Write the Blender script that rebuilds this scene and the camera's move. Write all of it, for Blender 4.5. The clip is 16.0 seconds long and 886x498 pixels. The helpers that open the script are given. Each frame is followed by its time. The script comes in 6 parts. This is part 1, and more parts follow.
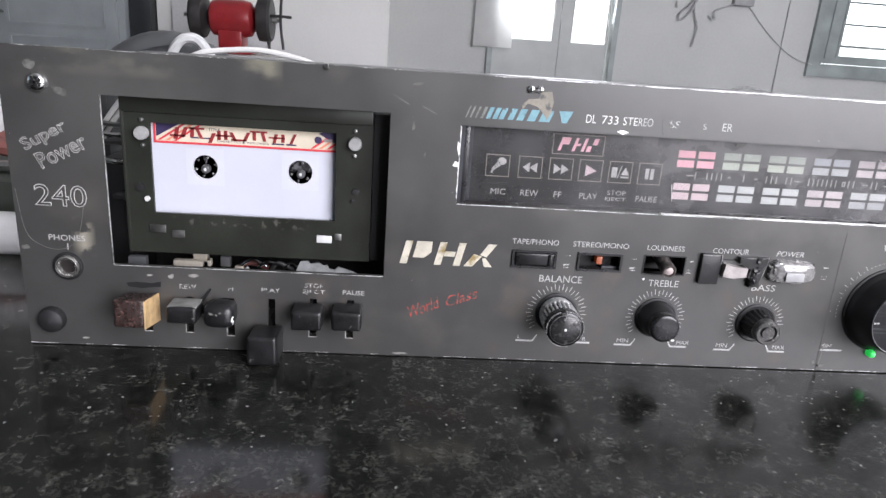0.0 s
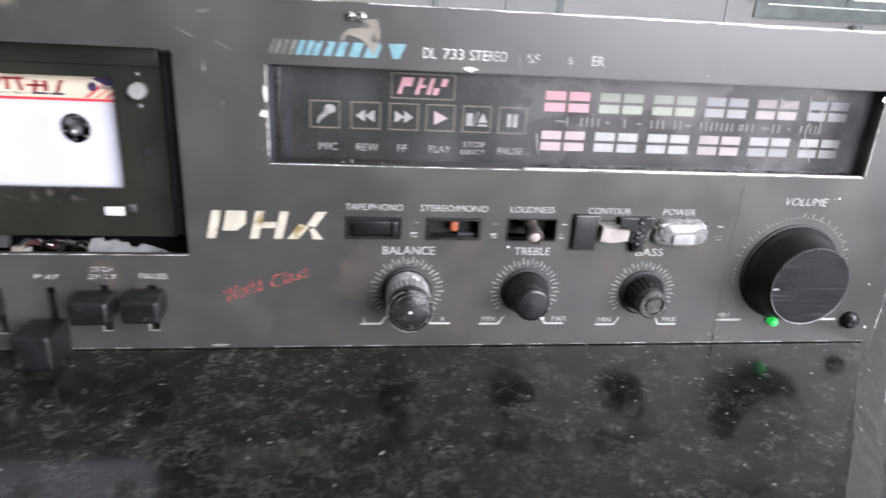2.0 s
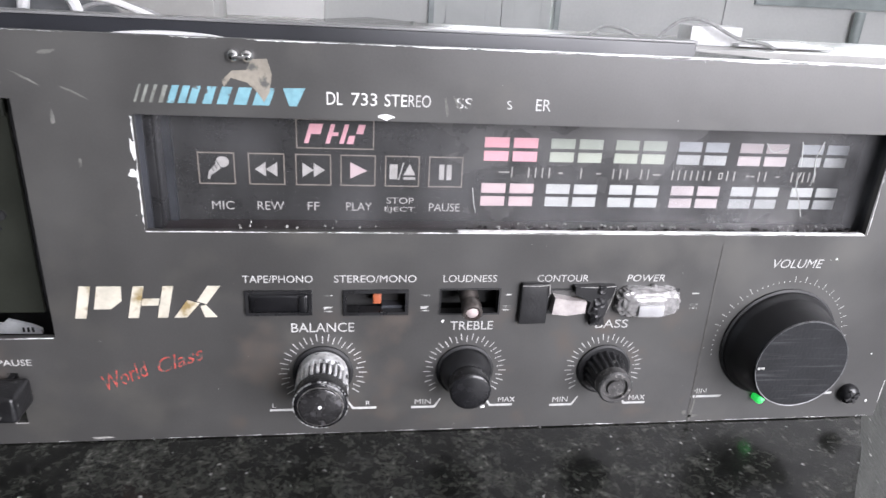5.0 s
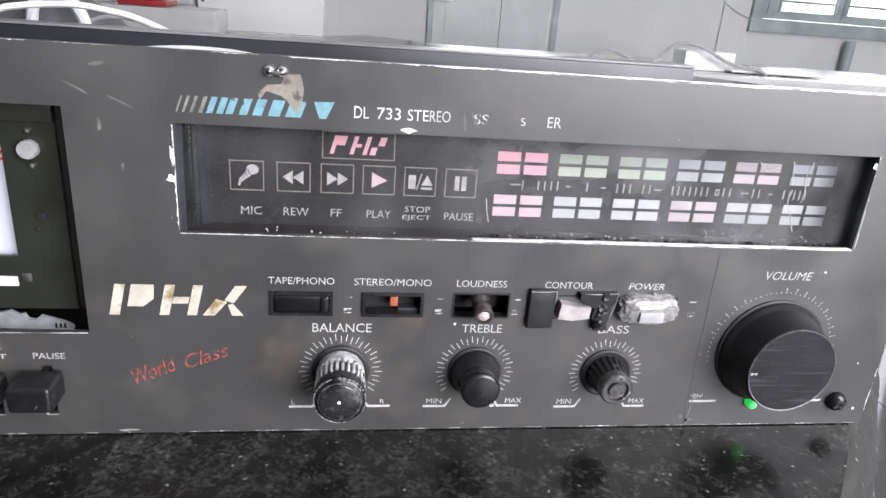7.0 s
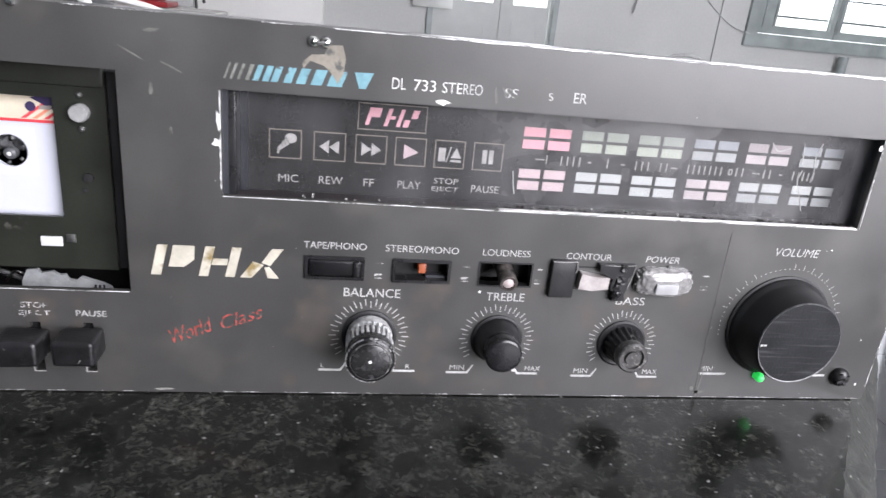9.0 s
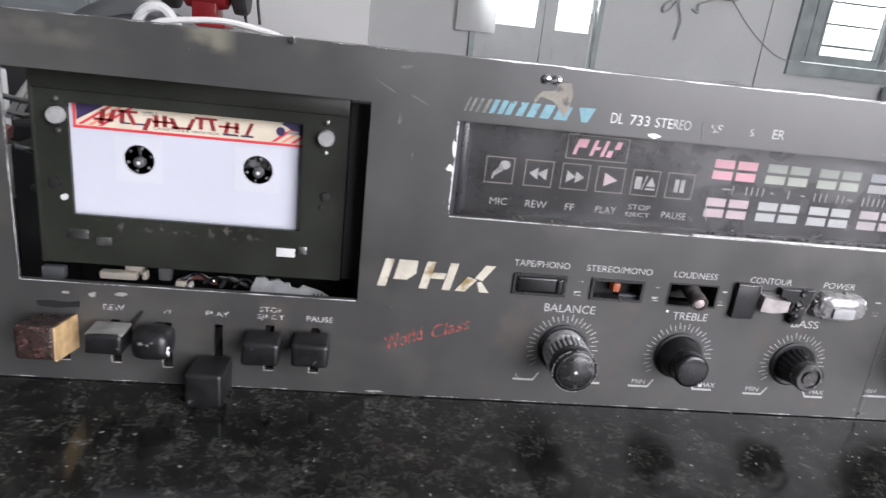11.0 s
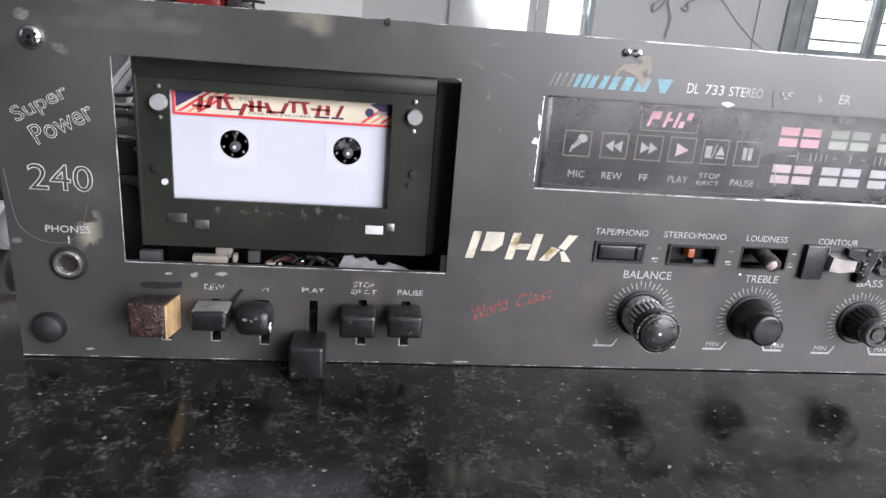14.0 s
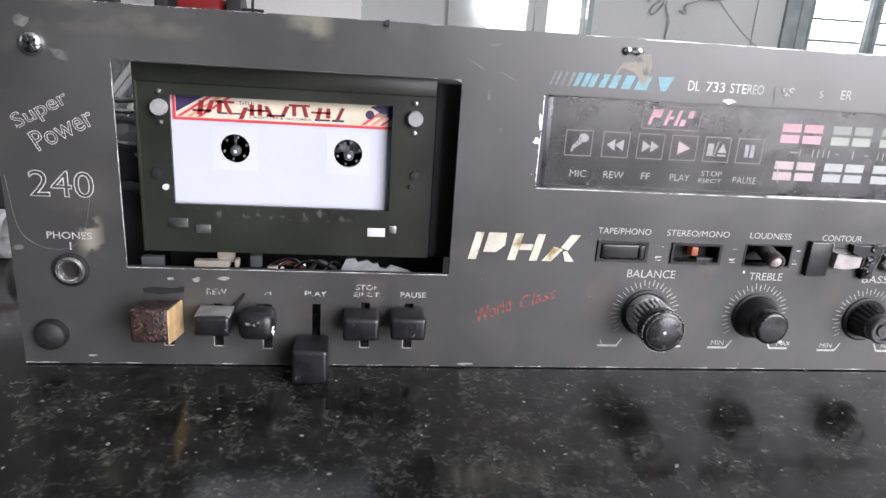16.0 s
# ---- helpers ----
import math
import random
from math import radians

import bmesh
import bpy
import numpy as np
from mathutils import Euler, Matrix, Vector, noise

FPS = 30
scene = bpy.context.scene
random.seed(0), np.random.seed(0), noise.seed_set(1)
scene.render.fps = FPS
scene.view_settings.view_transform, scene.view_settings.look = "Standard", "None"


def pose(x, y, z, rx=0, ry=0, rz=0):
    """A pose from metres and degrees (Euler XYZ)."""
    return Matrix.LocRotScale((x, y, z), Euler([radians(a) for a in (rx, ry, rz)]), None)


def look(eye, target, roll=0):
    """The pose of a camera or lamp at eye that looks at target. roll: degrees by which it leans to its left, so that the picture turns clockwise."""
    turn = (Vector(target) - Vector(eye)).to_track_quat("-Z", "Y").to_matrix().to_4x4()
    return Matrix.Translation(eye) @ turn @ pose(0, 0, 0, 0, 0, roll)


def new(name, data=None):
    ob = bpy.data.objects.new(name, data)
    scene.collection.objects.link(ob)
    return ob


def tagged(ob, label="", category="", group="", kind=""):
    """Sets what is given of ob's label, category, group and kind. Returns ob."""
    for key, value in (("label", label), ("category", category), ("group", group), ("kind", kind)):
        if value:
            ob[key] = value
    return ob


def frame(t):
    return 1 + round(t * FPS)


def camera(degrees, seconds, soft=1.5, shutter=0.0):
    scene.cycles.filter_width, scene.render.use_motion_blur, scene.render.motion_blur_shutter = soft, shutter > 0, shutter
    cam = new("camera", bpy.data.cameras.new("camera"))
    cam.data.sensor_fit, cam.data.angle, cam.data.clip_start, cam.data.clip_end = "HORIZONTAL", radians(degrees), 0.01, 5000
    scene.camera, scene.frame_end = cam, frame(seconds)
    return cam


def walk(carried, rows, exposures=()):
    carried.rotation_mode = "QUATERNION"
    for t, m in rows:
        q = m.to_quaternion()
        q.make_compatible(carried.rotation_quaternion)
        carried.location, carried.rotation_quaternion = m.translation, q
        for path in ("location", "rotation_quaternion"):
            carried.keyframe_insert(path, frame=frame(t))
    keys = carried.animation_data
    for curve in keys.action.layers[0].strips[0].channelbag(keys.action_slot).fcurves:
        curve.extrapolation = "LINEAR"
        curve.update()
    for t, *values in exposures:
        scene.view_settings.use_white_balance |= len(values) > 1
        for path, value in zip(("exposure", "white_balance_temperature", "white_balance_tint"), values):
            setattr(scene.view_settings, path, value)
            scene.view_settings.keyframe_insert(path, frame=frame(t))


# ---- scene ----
cam = camera(66.7, 16.0, soft=1.45, shutter=0.55)
PATH = [
    (0, (-0.00348, -0.2989, 0.15122), (0.14419, 1.60198, -0.45278), 4.06),
    (0.5, (-0.00383, -0.29646, 0.15014), (0.14263, 1.60233, -0.46072), 4.05),
    (1, (0.00554, -0.29165, 0.14892), (0.17539, 1.60158, -0.47304), 3.69),
    (1.5, (0.02347, -0.27715, 0.14402), (0.20617, 1.60091, -0.51895), 3.58),
    (2, (0.05486, -0.24883, 0.1437), (0.32135, 1.59286, -0.58921), 3.54),
    (2.5, (0.0811, -0.23407, 0.14711), (0.37834, 1.59048, -0.6162), 2.86),
    (3, (0.09953, -0.207, 0.14313), (0.3829, 1.60591, -0.6525), 2.59),
    (3.5, (0.10727, -0.18008, 0.14028), (0.41248, 1.60859, -0.70086), 3.59),
    (4, (0.10804, -0.17497, 0.14601), (0.40043, 1.62314, -0.67939), 2.79),
    (4.5, (0.09601, -0.1905, 0.15558), (0.36872, 1.62502, -0.63785), 3.00),
    (7, (0.07812, -0.21455, 0.15789), (0.3612, 1.63164, -0.55729), 4.54),
    (7.5, (0.07721, -0.2224, 0.1536), (0.38496, 1.61982, -0.56159), 4.71),
    (8, (0.075, -0.22582, 0.14978), (0.37799, 1.61898, -0.56078), 5.28),
    (8.5, (0.06986, -0.22694, 0.14696), (0.37104, 1.622, -0.55355), 5.60),
    (9, (0.06449, -0.22815, 0.14747), (0.36855, 1.62412, -0.54293), 5.75),
    (9.5, (0.04818, -0.23139, 0.14855), (0.32998, 1.63091, -0.52408), 5.55),
    (10, (0.03006, -0.23378, 0.14751), (0.28842, 1.63615, -0.51325), 5.85),
    (12.5, (-0.03965, -0.25263, 0.14689), (0.15487, 1.64456, -0.45548), 6.58),
    (13, (-0.04186, -0.25389, 0.14457), (0.16369, 1.64559, -0.44682), 5.73),
    (13.5, (-0.04048, -0.25343, 0.14068), (0.17675, 1.64267, -0.45732), 4.84),
    (14, (-0.04132, -0.25217, 0.1345), (0.19817, 1.63398, -0.48604), 4.67),
    (14.5, (-0.04324, -0.25213, 0.13269), (0.19593, 1.63477, -0.48571), 4.62),
    (15, (-0.04155, -0.25157, 0.13163), (0.19645, 1.63574, -0.48597), 4.23),
    (15.5, (-0.04095, -0.25091, 0.1319), (0.19942, 1.63745, -0.48154), 4.15),
    (16, (-0.04143, -0.25187, 0.13256), (0.19241, 1.64021, -0.47188), 3.82),
]
EXPOSURES = [(0.0, -0.36), (1.5, -0.36), (2.0, -0.10), (2.5, 0.04), (3.5, 0.12), (4.5, 0.02), (7.0, -0.06), (8.5, -0.07), (10.0, -0.34), (12.5, -0.50), (14.0, -0.38), (16.0, -0.28)]
walk(cam, [(t, look(eye, target, roll)) for t, eye, target, roll in PATH], EXPOSURES)

# ---- world and light ----
world = bpy.data.worlds.new("world")
scene.world = world
world.use_nodes = True
wn = world.node_tree.nodes
sky = wn.new("ShaderNodeTexSky")
sky.sky_type, sky.sun_disc = "NISHITA", False
sky.sun_elevation, sky.sun_rotation = radians(40), radians(140)
wn["Background"].inputs["Strength"].default_value = 0.12
world.node_tree.links.new(sky.outputs[0], wn["Background"].inputs["Color"])


def area(name, m, sx, sy, watts, colour):
    d = bpy.data.lights.new(name, "AREA")
    d.shape, d.size, d.size_y, d.energy, d.color = "RECTANGLE", sx, sy, watts, colour
    o = new(name, d)
    o.matrix_world = m
    return o


area("front_window_light", look((2.2, -2.3, 1.0), (2.15, 0, 0.45)), 3.0, 2.2, 370, (0.99, 0.975, 1.06))
# weak fill added at an opening in the unseen west wall
area("left_fill_light", look((-2.95, -0.6, 0.95), (-0.1, 0.2, 0.0)), 1.3, 1.2, 2, (0.95, 0.97, 1.08))
area("door_light", look((1.07, 4.46, 0.75), (1.0, 0, 0.0)), 0.8, 0.9, 20, (0.96, 0.98, 1.07))
area("side_window_light", look((3.9, 4.46, 1.15), (3.2, 0, 0.2)), 1.8, 1.6, 42, (0.96, 0.98, 1.07))

# ---- materials ----


def mat(name, colour, rough=0.5, metal=0.0, vary=0.25, scale=60.0, bump=0.05, fine=900.0, second=None, spec=0.5, coat=0.0):
    """A surface with two scales of variation: broad blotches and fine grain."""
    m = bpy.data.materials.new(name)
    m.use_nodes = True
    nt = m.node_tree
    b = nt.nodes["Principled BSDF"]
    tc = nt.nodes.new("ShaderNodeTexCoord")
    big, small = nt.nodes.new("ShaderNodeTexNoise"), nt.nodes.new("ShaderNodeTexNoise")
    big.inputs["Scale"].default_value, big.inputs["Detail"].default_value = scale, 6
    small.inputs["Scale"].default_value, small.inputs["Detail"].default_value = fine, 3
    ramp = nt.nodes.new("ShaderNodeValToRGB")
    c2 = second or tuple(c * (1 - vary) for c in colour)
    c1 = colour if second else tuple(min(1, c * (1 + vary * 0.6)) for c in colour)
    ramp.color_ramp.elements[0].position, ramp.color_ramp.elements[1].position = 0.3, 0.7
    ramp.color_ramp.elements[0].color, ramp.color_ramp.elements[1].color = (*c2, 1), (*c1, 1)
    mix = nt.nodes.new("ShaderNodeMath")
    mix.operation = "MULTIPLY_ADD"
    mix.inputs[1].default_value = 0.35
    L = nt.links.new
    for n in (big, small):
        L(tc.outputs["Object"], n.inputs["Vector"])
    L(small.outputs["Fac"], mix.inputs[0])
    sub = nt.nodes.new("ShaderNodeMath")
    sub.operation = "SUBTRACT"
    sub.inputs[1].default_value = 0.175
    L(big.outputs["Fac"], sub.inputs[0])
    L(sub.outputs[0], mix.inputs[2])
    L(mix.outputs[0], ramp.inputs["Fac"])
    L(ramp.outputs["Color"], b.inputs["Base Color"])
    b.inputs["Metallic"].default_value = metal
    b.inputs["Specular IOR Level"].default_value = spec
    b.inputs["Coat Weight"].default_value = coat
    b.inputs["Coat Roughness"].default_value = 0.15
    rr = nt.nodes.new("ShaderNodeMapRange")
    rr.inputs["To Min"].default_value, rr.inputs["To Max"].default_value = rough * 0.75, min(1, rough * 1.25)
    L(big.outputs["Fac"], rr.inputs["Value"])
    L(rr.outputs[0], b.inputs["Roughness"])
    if bump:
        bp = nt.nodes.new("ShaderNodeBump")
        bp.inputs["Strength"].default_value, bp.inputs["Distance"].default_value = bump, 0.0005
        L(small.outputs["Fac"], bp.inputs["Height"])
        L(bp.outputs[0], b.inputs["Normal"])
    return m


def glow(name, colour, strength, base=None):
    m = mat(name, base or colour, 0.35, vary=0.05)
    b = m.node_tree.nodes["Principled BSDF"]
    b.inputs["Emission Color"].default_value = (*colour, 1)
    b.inputs["Emission Strength"].default_value = strength
    return m


def layer(m, colour, scale, low, high, rough=None, metal=None, stretch=(1, 1, 1), seed=0.0, box=None):
    """Lays patches of another surface (stains, bare metal) over m, where a noise passes a threshold; box keeps them within x0, x1, z0, z1."""
    nt = m.node_tree
    b = nt.nodes["Principled BSDF"]
    L = nt.links.new
    tc, mp, n = (nt.nodes.new("ShaderNode" + k) for k in ("TexCoord", "Mapping", "TexNoise"))
    mp.inputs["Scale"].default_value, mp.inputs["Location"].default_value = stretch, (seed, seed, seed)
    n.inputs["Scale"].default_value, n.inputs["Detail"].default_value = scale, 8
    L(tc.outputs["Object"], mp.inputs["Vector"])
    L(mp.outputs[0], n.inputs["Vector"])
    r = nt.nodes.new("ShaderNodeMapRange")
    r.inputs["From Min"].default_value, r.inputs["From Max"].default_value = low, high
    L(n.outputs["Fac"], r.inputs["Value"])
    fac = r.outputs[0]
    if box:
        sx = nt.nodes.new("ShaderNodeSeparateXYZ")
        L(tc.outputs["Object"], sx.inputs[0])
        for axis, lo, hi in (("X", box[0], box[1]), ("Z", box[2], box[3])):
            for a, e in ((lo, 1), (hi, -1)):
                k = nt.nodes.new("ShaderNodeMapRange")
                k.inputs["From Min"].default_value, k.inputs["From Max"].default_value = a - e * 0.002, a + e * 0.004
                L(sx.outputs[axis], k.inputs["Value"])
                t = nt.nodes.new("ShaderNodeMath")
                t.operation = "MULTIPLY"
                L(fac, t.inputs[0])
                L(k.outputs[0], t.inputs[1])
                fac = t.outputs[0]
    for key, value in (("Base Color", (*colour, 1)), ("Roughness", rough), ("Metallic", metal)):
        if value is None:
            continue
        mx = nt.nodes.new("ShaderNodeMix")
        mx.data_type = "RGBA" if key == "Base Color" else "FLOAT"
        i, o = (("A_Color", "B_Color"), "Result_Color") if key == "Base Color" else (("A_Float", "B_Float"), "Result_Float")
        ins = {s.identifier: s for s in mx.inputs}
        outs = {s.identifier: s for s in mx.outputs}
        old = b.inputs[key]
        if old.is_linked:
            L(old.links[0].from_socket, ins[i[0]])
        else:
            ins[i[0]].default_value = old.default_value
        ins[i[1]].default_value = value
        L(fac, ins["Factor_Float"])
        L(outs[o], old)
    return m


PANEL = mat("panel_paint", (0.048, 0.0470, 0.0455), 0.36, vary=0.22, scale=26, bump=0.045, fine=1500, spec=0.66)
layer(PANEL, (0.066, 0.063, 0.056), 38, 0.56, 0.80, 0.5, seed=3.1)
layer(PANEL, (0.145, 0.138, 0.105), 48, 0.44, 0.58, 0.55, seed=1.4, box=(-0.166, -0.055, 0.1265, 0.2), stretch=(0.7, 1, 1.3))
layer(PANEL, (0.27, 0.25, 0.20), 110, 0.44, 0.5, 0.6, seed=7.7, box=(-0.146, -0.139, 0.046, 0.062))
layer(PANEL, (0.072, 0.071, 0.067), 14, 0.52, 0.85, 0.5, seed=6.4)
layer(PANEL, (0.064, 0.053, 0.045), 62, 0.53, 0.70, 0.5, seed=4.6, box=(0.045, 0.215, 0.002, 0.05))
layer(PANEL, (0.070, 0.058, 0.049), 70, 0.50, 0.66, 0.5, seed=9.1, box=(-0.125, -0.02, 0.022, 0.039))
layer(PANEL, (0.5, 0.5, 0.48), 560, 0.735, 0.755, 0.4, 0.3, seed=2.2)
BLACK = mat("black_plastic", (0.007, 0.007, 0.008), 0.30, vary=0.35, scale=120, bump=0.1)
GLOSSY = mat("glossy_worn_black", (0.011, 0.011, 0.012), 0.20, vary=0.6, scale=260, bump=0.35, fine=1300)
layer(GLOSSY, (0.20, 0.20, 0.19), 420, 0.66, 0.72, 0.4, seed=3.0)
DULL = mat("dull_black", (0.010, 0.010, 0.011), 0.6, vary=0.3, scale=90)
KEYMAT = mat("key_plastic", (0.010, 0.010, 0.011), 0.36, vary=0.5, scale=160, bump=0.25)
layer(KEYMAT, (0.16, 0.16, 0.15), 300, 0.66, 0.72, 0.5, seed=1.0)
SATIN = mat("satin_black_plastic", (0.008, 0.008, 0.009), 0.42, vary=0.3, scale=120, bump=0.06)
BRUSHED = mat("brushed_black", (0.018, 0.019, 0.021), 0.34, 0.35, vary=0.3, scale=70, bump=0.2)
layer(BRUSHED, (0.075, 0.075, 0.08), 130, 0.55, 0.75, 0.3, 0.6, stretch=(0.35, 1, 7), seed=0.3)
CHROME = mat("chrome", (0.75, 0.75, 0.74), 0.16, 1.0, vary=0.15, scale=200)
STEEL = mat("dull_steel", (0.42, 0.42, 0.41), 0.38, 1.0, vary=0.35, scale=150)
BARE = mat("bare_aluminium", (0.86, 0.86, 0.85), 0.4, 0.25, vary=0.25, scale=350, bump=0.3)
SILVERED = mat("worn_silver_plating", (0.62, 0.62, 0.62), 0.35, 0.3, vary=0.5, scale=260)
layer(SILVERED, (0.04, 0.04, 0.04), 190, 0.60, 0.66, 0.45, 0.0, seed=4.0)
INK = mat("white_print", (0.43, 0.43, 0.42), 0.55, vary=0.25, scale=400)
BRIGHTINK = mat("fresh_white_print", (0.60, 0.60, 0.58), 0.5, vary=0.2, scale=300)
INKWORN = mat("worn_white_print", (0.46, 0.46, 0.445), 0.55, vary=0.4, scale=300)
layer(INKWORN, (0.075, 0.076, 0.072), 380, 0.49, 0.55, seed=6.0)
GOLD = mat("cream_gilt_letter", (0.64, 0.60, 0.50), 0.32, 0.25, vary=0.15, scale=160)
layer(GOLD, (0.27, 0.20, 0.085), 130, 0.51, 0.63, 0.5, 0.2, seed=9.0)
REDINK = mat("faded_red_print", (0.32, 0.06, 0.05), 0.5, vary=0.4, scale=300)
layer(REDINK, (0.07, 0.066, 0.062), 420, 0.49, 0.57, seed=2.0)
BLUEINK = mat("turquoise_print", (0.16, 0.32, 0.37), 0.45, vary=0.25, scale=200)
layer(BLUEINK, (0.085, 0.09, 0.09), 300, 0.63, 0.69, seed=8.0)
GREYINK = mat("faded_grey_print", (0.19, 0.20, 0.18), 0.5, vary=0.4, scale=300)
layer(GREYINK, (0.10, 0.10, 0.09), 300, 0.52, 0.62, seed=3.3)
OLIVE = mat("olive_black_steel", (0.021, 0.023, 0.018), 0.36, 0.1, vary=0.25, scale=45, bump=0.08)
layer(OLIVE, (0.17, 0.155, 0.14), 330, 0.56, 0.66, 0.7, seed=1.7, box=(-0.107, -0.045, 0.0595, 0.0625))
SHELL = mat("white_cassette_plastic", (0.52, 0.53, 0.59), 0.35, vary=0.03, scale=40, bump=0.02)
SHELL2 = mat("white_raised_plastic", (0.545, 0.555, 0.60), 0.4, vary=0.03, scale=40, bump=0.02)
PAPER = mat("cream_label_paper", (0.62, 0.55, 0.43), 0.6, vary=0.12, scale=80)
LABELRED = mat("red_label_print", (0.58, 0.045, 0.06), 0.55, vary=0.15, scale=120)
LABELNAVY = mat("navy_label_print", (0.03, 0.02, 0.07), 0.55, vary=0.2, scale=120)
SCRIPT = mat("maroon_ink", (0.24, 0.022, 0.025), 0.5, vary=0.35, scale=200)
ORANGEINK = mat("orange_label_print", (0.66, 0.22, 0.14), 0.55, vary=0.2, scale=120)
WOOD = mat("pale_cut_wood", (0.50, 0.34, 0.17), 0.6, vary=0.3, scale=200, bump=0.3)
CHAR = mat("charred_varnish", (0.030, 0.018, 0.016), 0.28, vary=0.4, scale=500, bump=0.9, fine=1400)
layer(CHAR, (0.17, 0.09, 0.075), 900, 0.60, 0.68, 0.3, seed=2.0)
DISPLAY = mat("smoked_display_plastic", (0.022, 0.022, 0.022), 0.24, vary=0.3, scale=40, coat=0.3, bump=0.02)
layer(DISPLAY, (0.065, 0.064, 0.06), 30, 0.56, 0.8, 0.45, seed=3.0)
HAZE = mat("dusty_glare_plastic", (0.30, 0.30, 0.31), 0.45, vary=0.1, scale=60, bump=0.0)
hb = HAZE.node_tree
hp, ho = hb.nodes["Principled BSDF"], hb.nodes["Material Output"]
hc, hm, hn, hr, hx, ht = (hb.nodes.new("ShaderNode" + k) for k in ("TexCoord", "Mapping", "TexNoise", "MapRange", "MixShader", "BsdfTransparent"))
hm.inputs["Scale"].default_value = (1, 1, 0.6)
hn.inputs["Scale"].default_value, hn.inputs["Detail"].default_value = 38, 9
hr.inputs["From Min"].default_value, hr.inputs["From Max"].default_value = 0.38, 0.72
hr.inputs["To Min"].default_value, hr.inputs["To Max"].default_value = 0.035, 0.165
hb.links.new(hc.outputs["Object"], hm.inputs["Vector"])
hb.links.new(hm.outputs[0], hn.inputs["Vector"])
hb.links.new(hn.outputs["Fac"], hr.inputs["Value"])
# haze grows towards the right, dust and glare painted together
hs, hg, hk = (hb.nodes.new("ShaderNode" + k) for k in ("SeparateXYZ", "MapRange", "Math"))
hk.operation = "MULTIPLY"
hg.inputs["From Min"].default_value, hg.inputs["From Max"].default_value = 0.06, 0.24
hg.inputs["To Min"].default_value, hg.inputs["To Max"].default_value = 0.38, 1.0
hb.links.new(hc.outputs["Object"], hs.inputs[0])
hb.links.new(hs.outputs["X"], hg.inputs["Value"])
hb.links.new(hr.outputs[0], hk.inputs[0])
hb.links.new(hg.outputs[0], hk.inputs[1])
hb.links.new(hk.outputs[0], hx.inputs["Fac"])
hb.links.new(ht.outputs[0], hx.inputs[1])
hb.links.new(hp.outputs[0], hx.inputs[2])
hb.links.new(hx.outputs[0], ho.inputs["Surface"])
BEZEL = mat("bezel_plastic", (0.035, 0.037, 0.043), 0.35, vary=0.3, scale=60)
SWITCHRIM = mat("black_switch_plastic", (0.016, 0.016, 0.017), 0.28, vary=0.3, scale=90)
# near-black stands in for the shade inside the switch wells
WELLSHADE = mat("painted_recess_shade", (0.004, 0.004, 0.004), 0.8, vary=0.2, scale=90)
REDEDGE = mat("dark_red_plastic", (0.016, 0.010, 0.010), 0.35, vary=0.4, scale=200)
SEGDIM = mat("dim_meter_window", (0.29, 0.30, 0.30), 0.35, vary=0.10, scale=120)
SEG = mat("pale_meter_window", (0.38, 0.39, 0.385), 0.35, vary=0.10, scale=120)
SEGPINK = mat("pale_pink_meter_window", (0.44, 0.345, 0.355), 0.35, vary=0.10, scale=120)
SEGGREEN = mat("greenish_meter_window", (0.31, 0.335, 0.28), 0.35, vary=0.10, scale=120)
SEGBLUSH = mat("blush_meter_window", (0.385, 0.340, 0.345), 0.35, vary=0.10, scale=120)
SEGDIMGREEN = mat("dim_green_meter_window", (0.24, 0.265, 0.225), 0.35, vary=0.10, scale=120)
SEGDIMBLUE = mat("dim_blue_meter_window", (0.235, 0.25, 0.265), 0.35, vary=0.10, scale=120)
SEGDIMPINK = mat("dim_pink_meter_window", (0.305, 0.265, 0.270), 0.35, vary=0.10, scale=120)
SEGRED = glow("lit_red_meter_window", (1.0, 0.22, 0.28), 0.10, (0.52, 0.27, 0.31))
LEDGREEN = glow("lit_green_lens", (0.03, 1.0, 0.14), 0.5, (0.1, 0.8, 0.2))
ORANGE = glow("lit_orange_lens", (1.0, 0.20, 0.05), 0.05, (0.30, 0.085, 0.04))
REDGLOW = glow("lit_red_print", (1.0, 0.25, 0.32), 0.13, (0.52, 0.30, 0.34))
ICON = mat("icon_print", (0.30, 0.29, 0.28), 0.5, vary=0.25, scale=300)
ICONFRAME = mat("icon_frame_print", (0.184, 0.160, 0.136), 0.5, vary=0.3, scale=300)
GLUE = mat("milky_glue", (0.42, 0.41, 0.405), 0.22, vary=0.3, scale=500, bump=0.4, fine=500, coat=0.8)
GLUE.node_tree.nodes["Principled BSDF"].inputs["Transmission Weight"].default_value = 0.45
TAPE = mat("black_tape", (0.013, 0.013, 0.014), 0.36, vary=0.3, scale=150, bump=0.2)
BEIGE = mat("beige_plastic", (0.55, 0.50, 0.42), 0.45, vary=0.2, scale=200)
WHITEP = mat("white_plastic", (0.60, 0.60, 0.60), 0.35, vary=0.08, scale=60)
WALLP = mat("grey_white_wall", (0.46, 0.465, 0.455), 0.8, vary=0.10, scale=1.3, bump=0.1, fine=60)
# dark tone for the unseen walls, chosen to cut light bounced from the left
DARKWALL = mat("dark_unseen_wall", (0.15, 0.16, 0.155), 0.85, vary=0.15, scale=1.6, bump=0.1, fine=60)
PIERP = mat("white_wall", (0.74, 0.73, 0.71), 0.8, vary=0.06, scale=1.6, bump=0.1, fine=60)
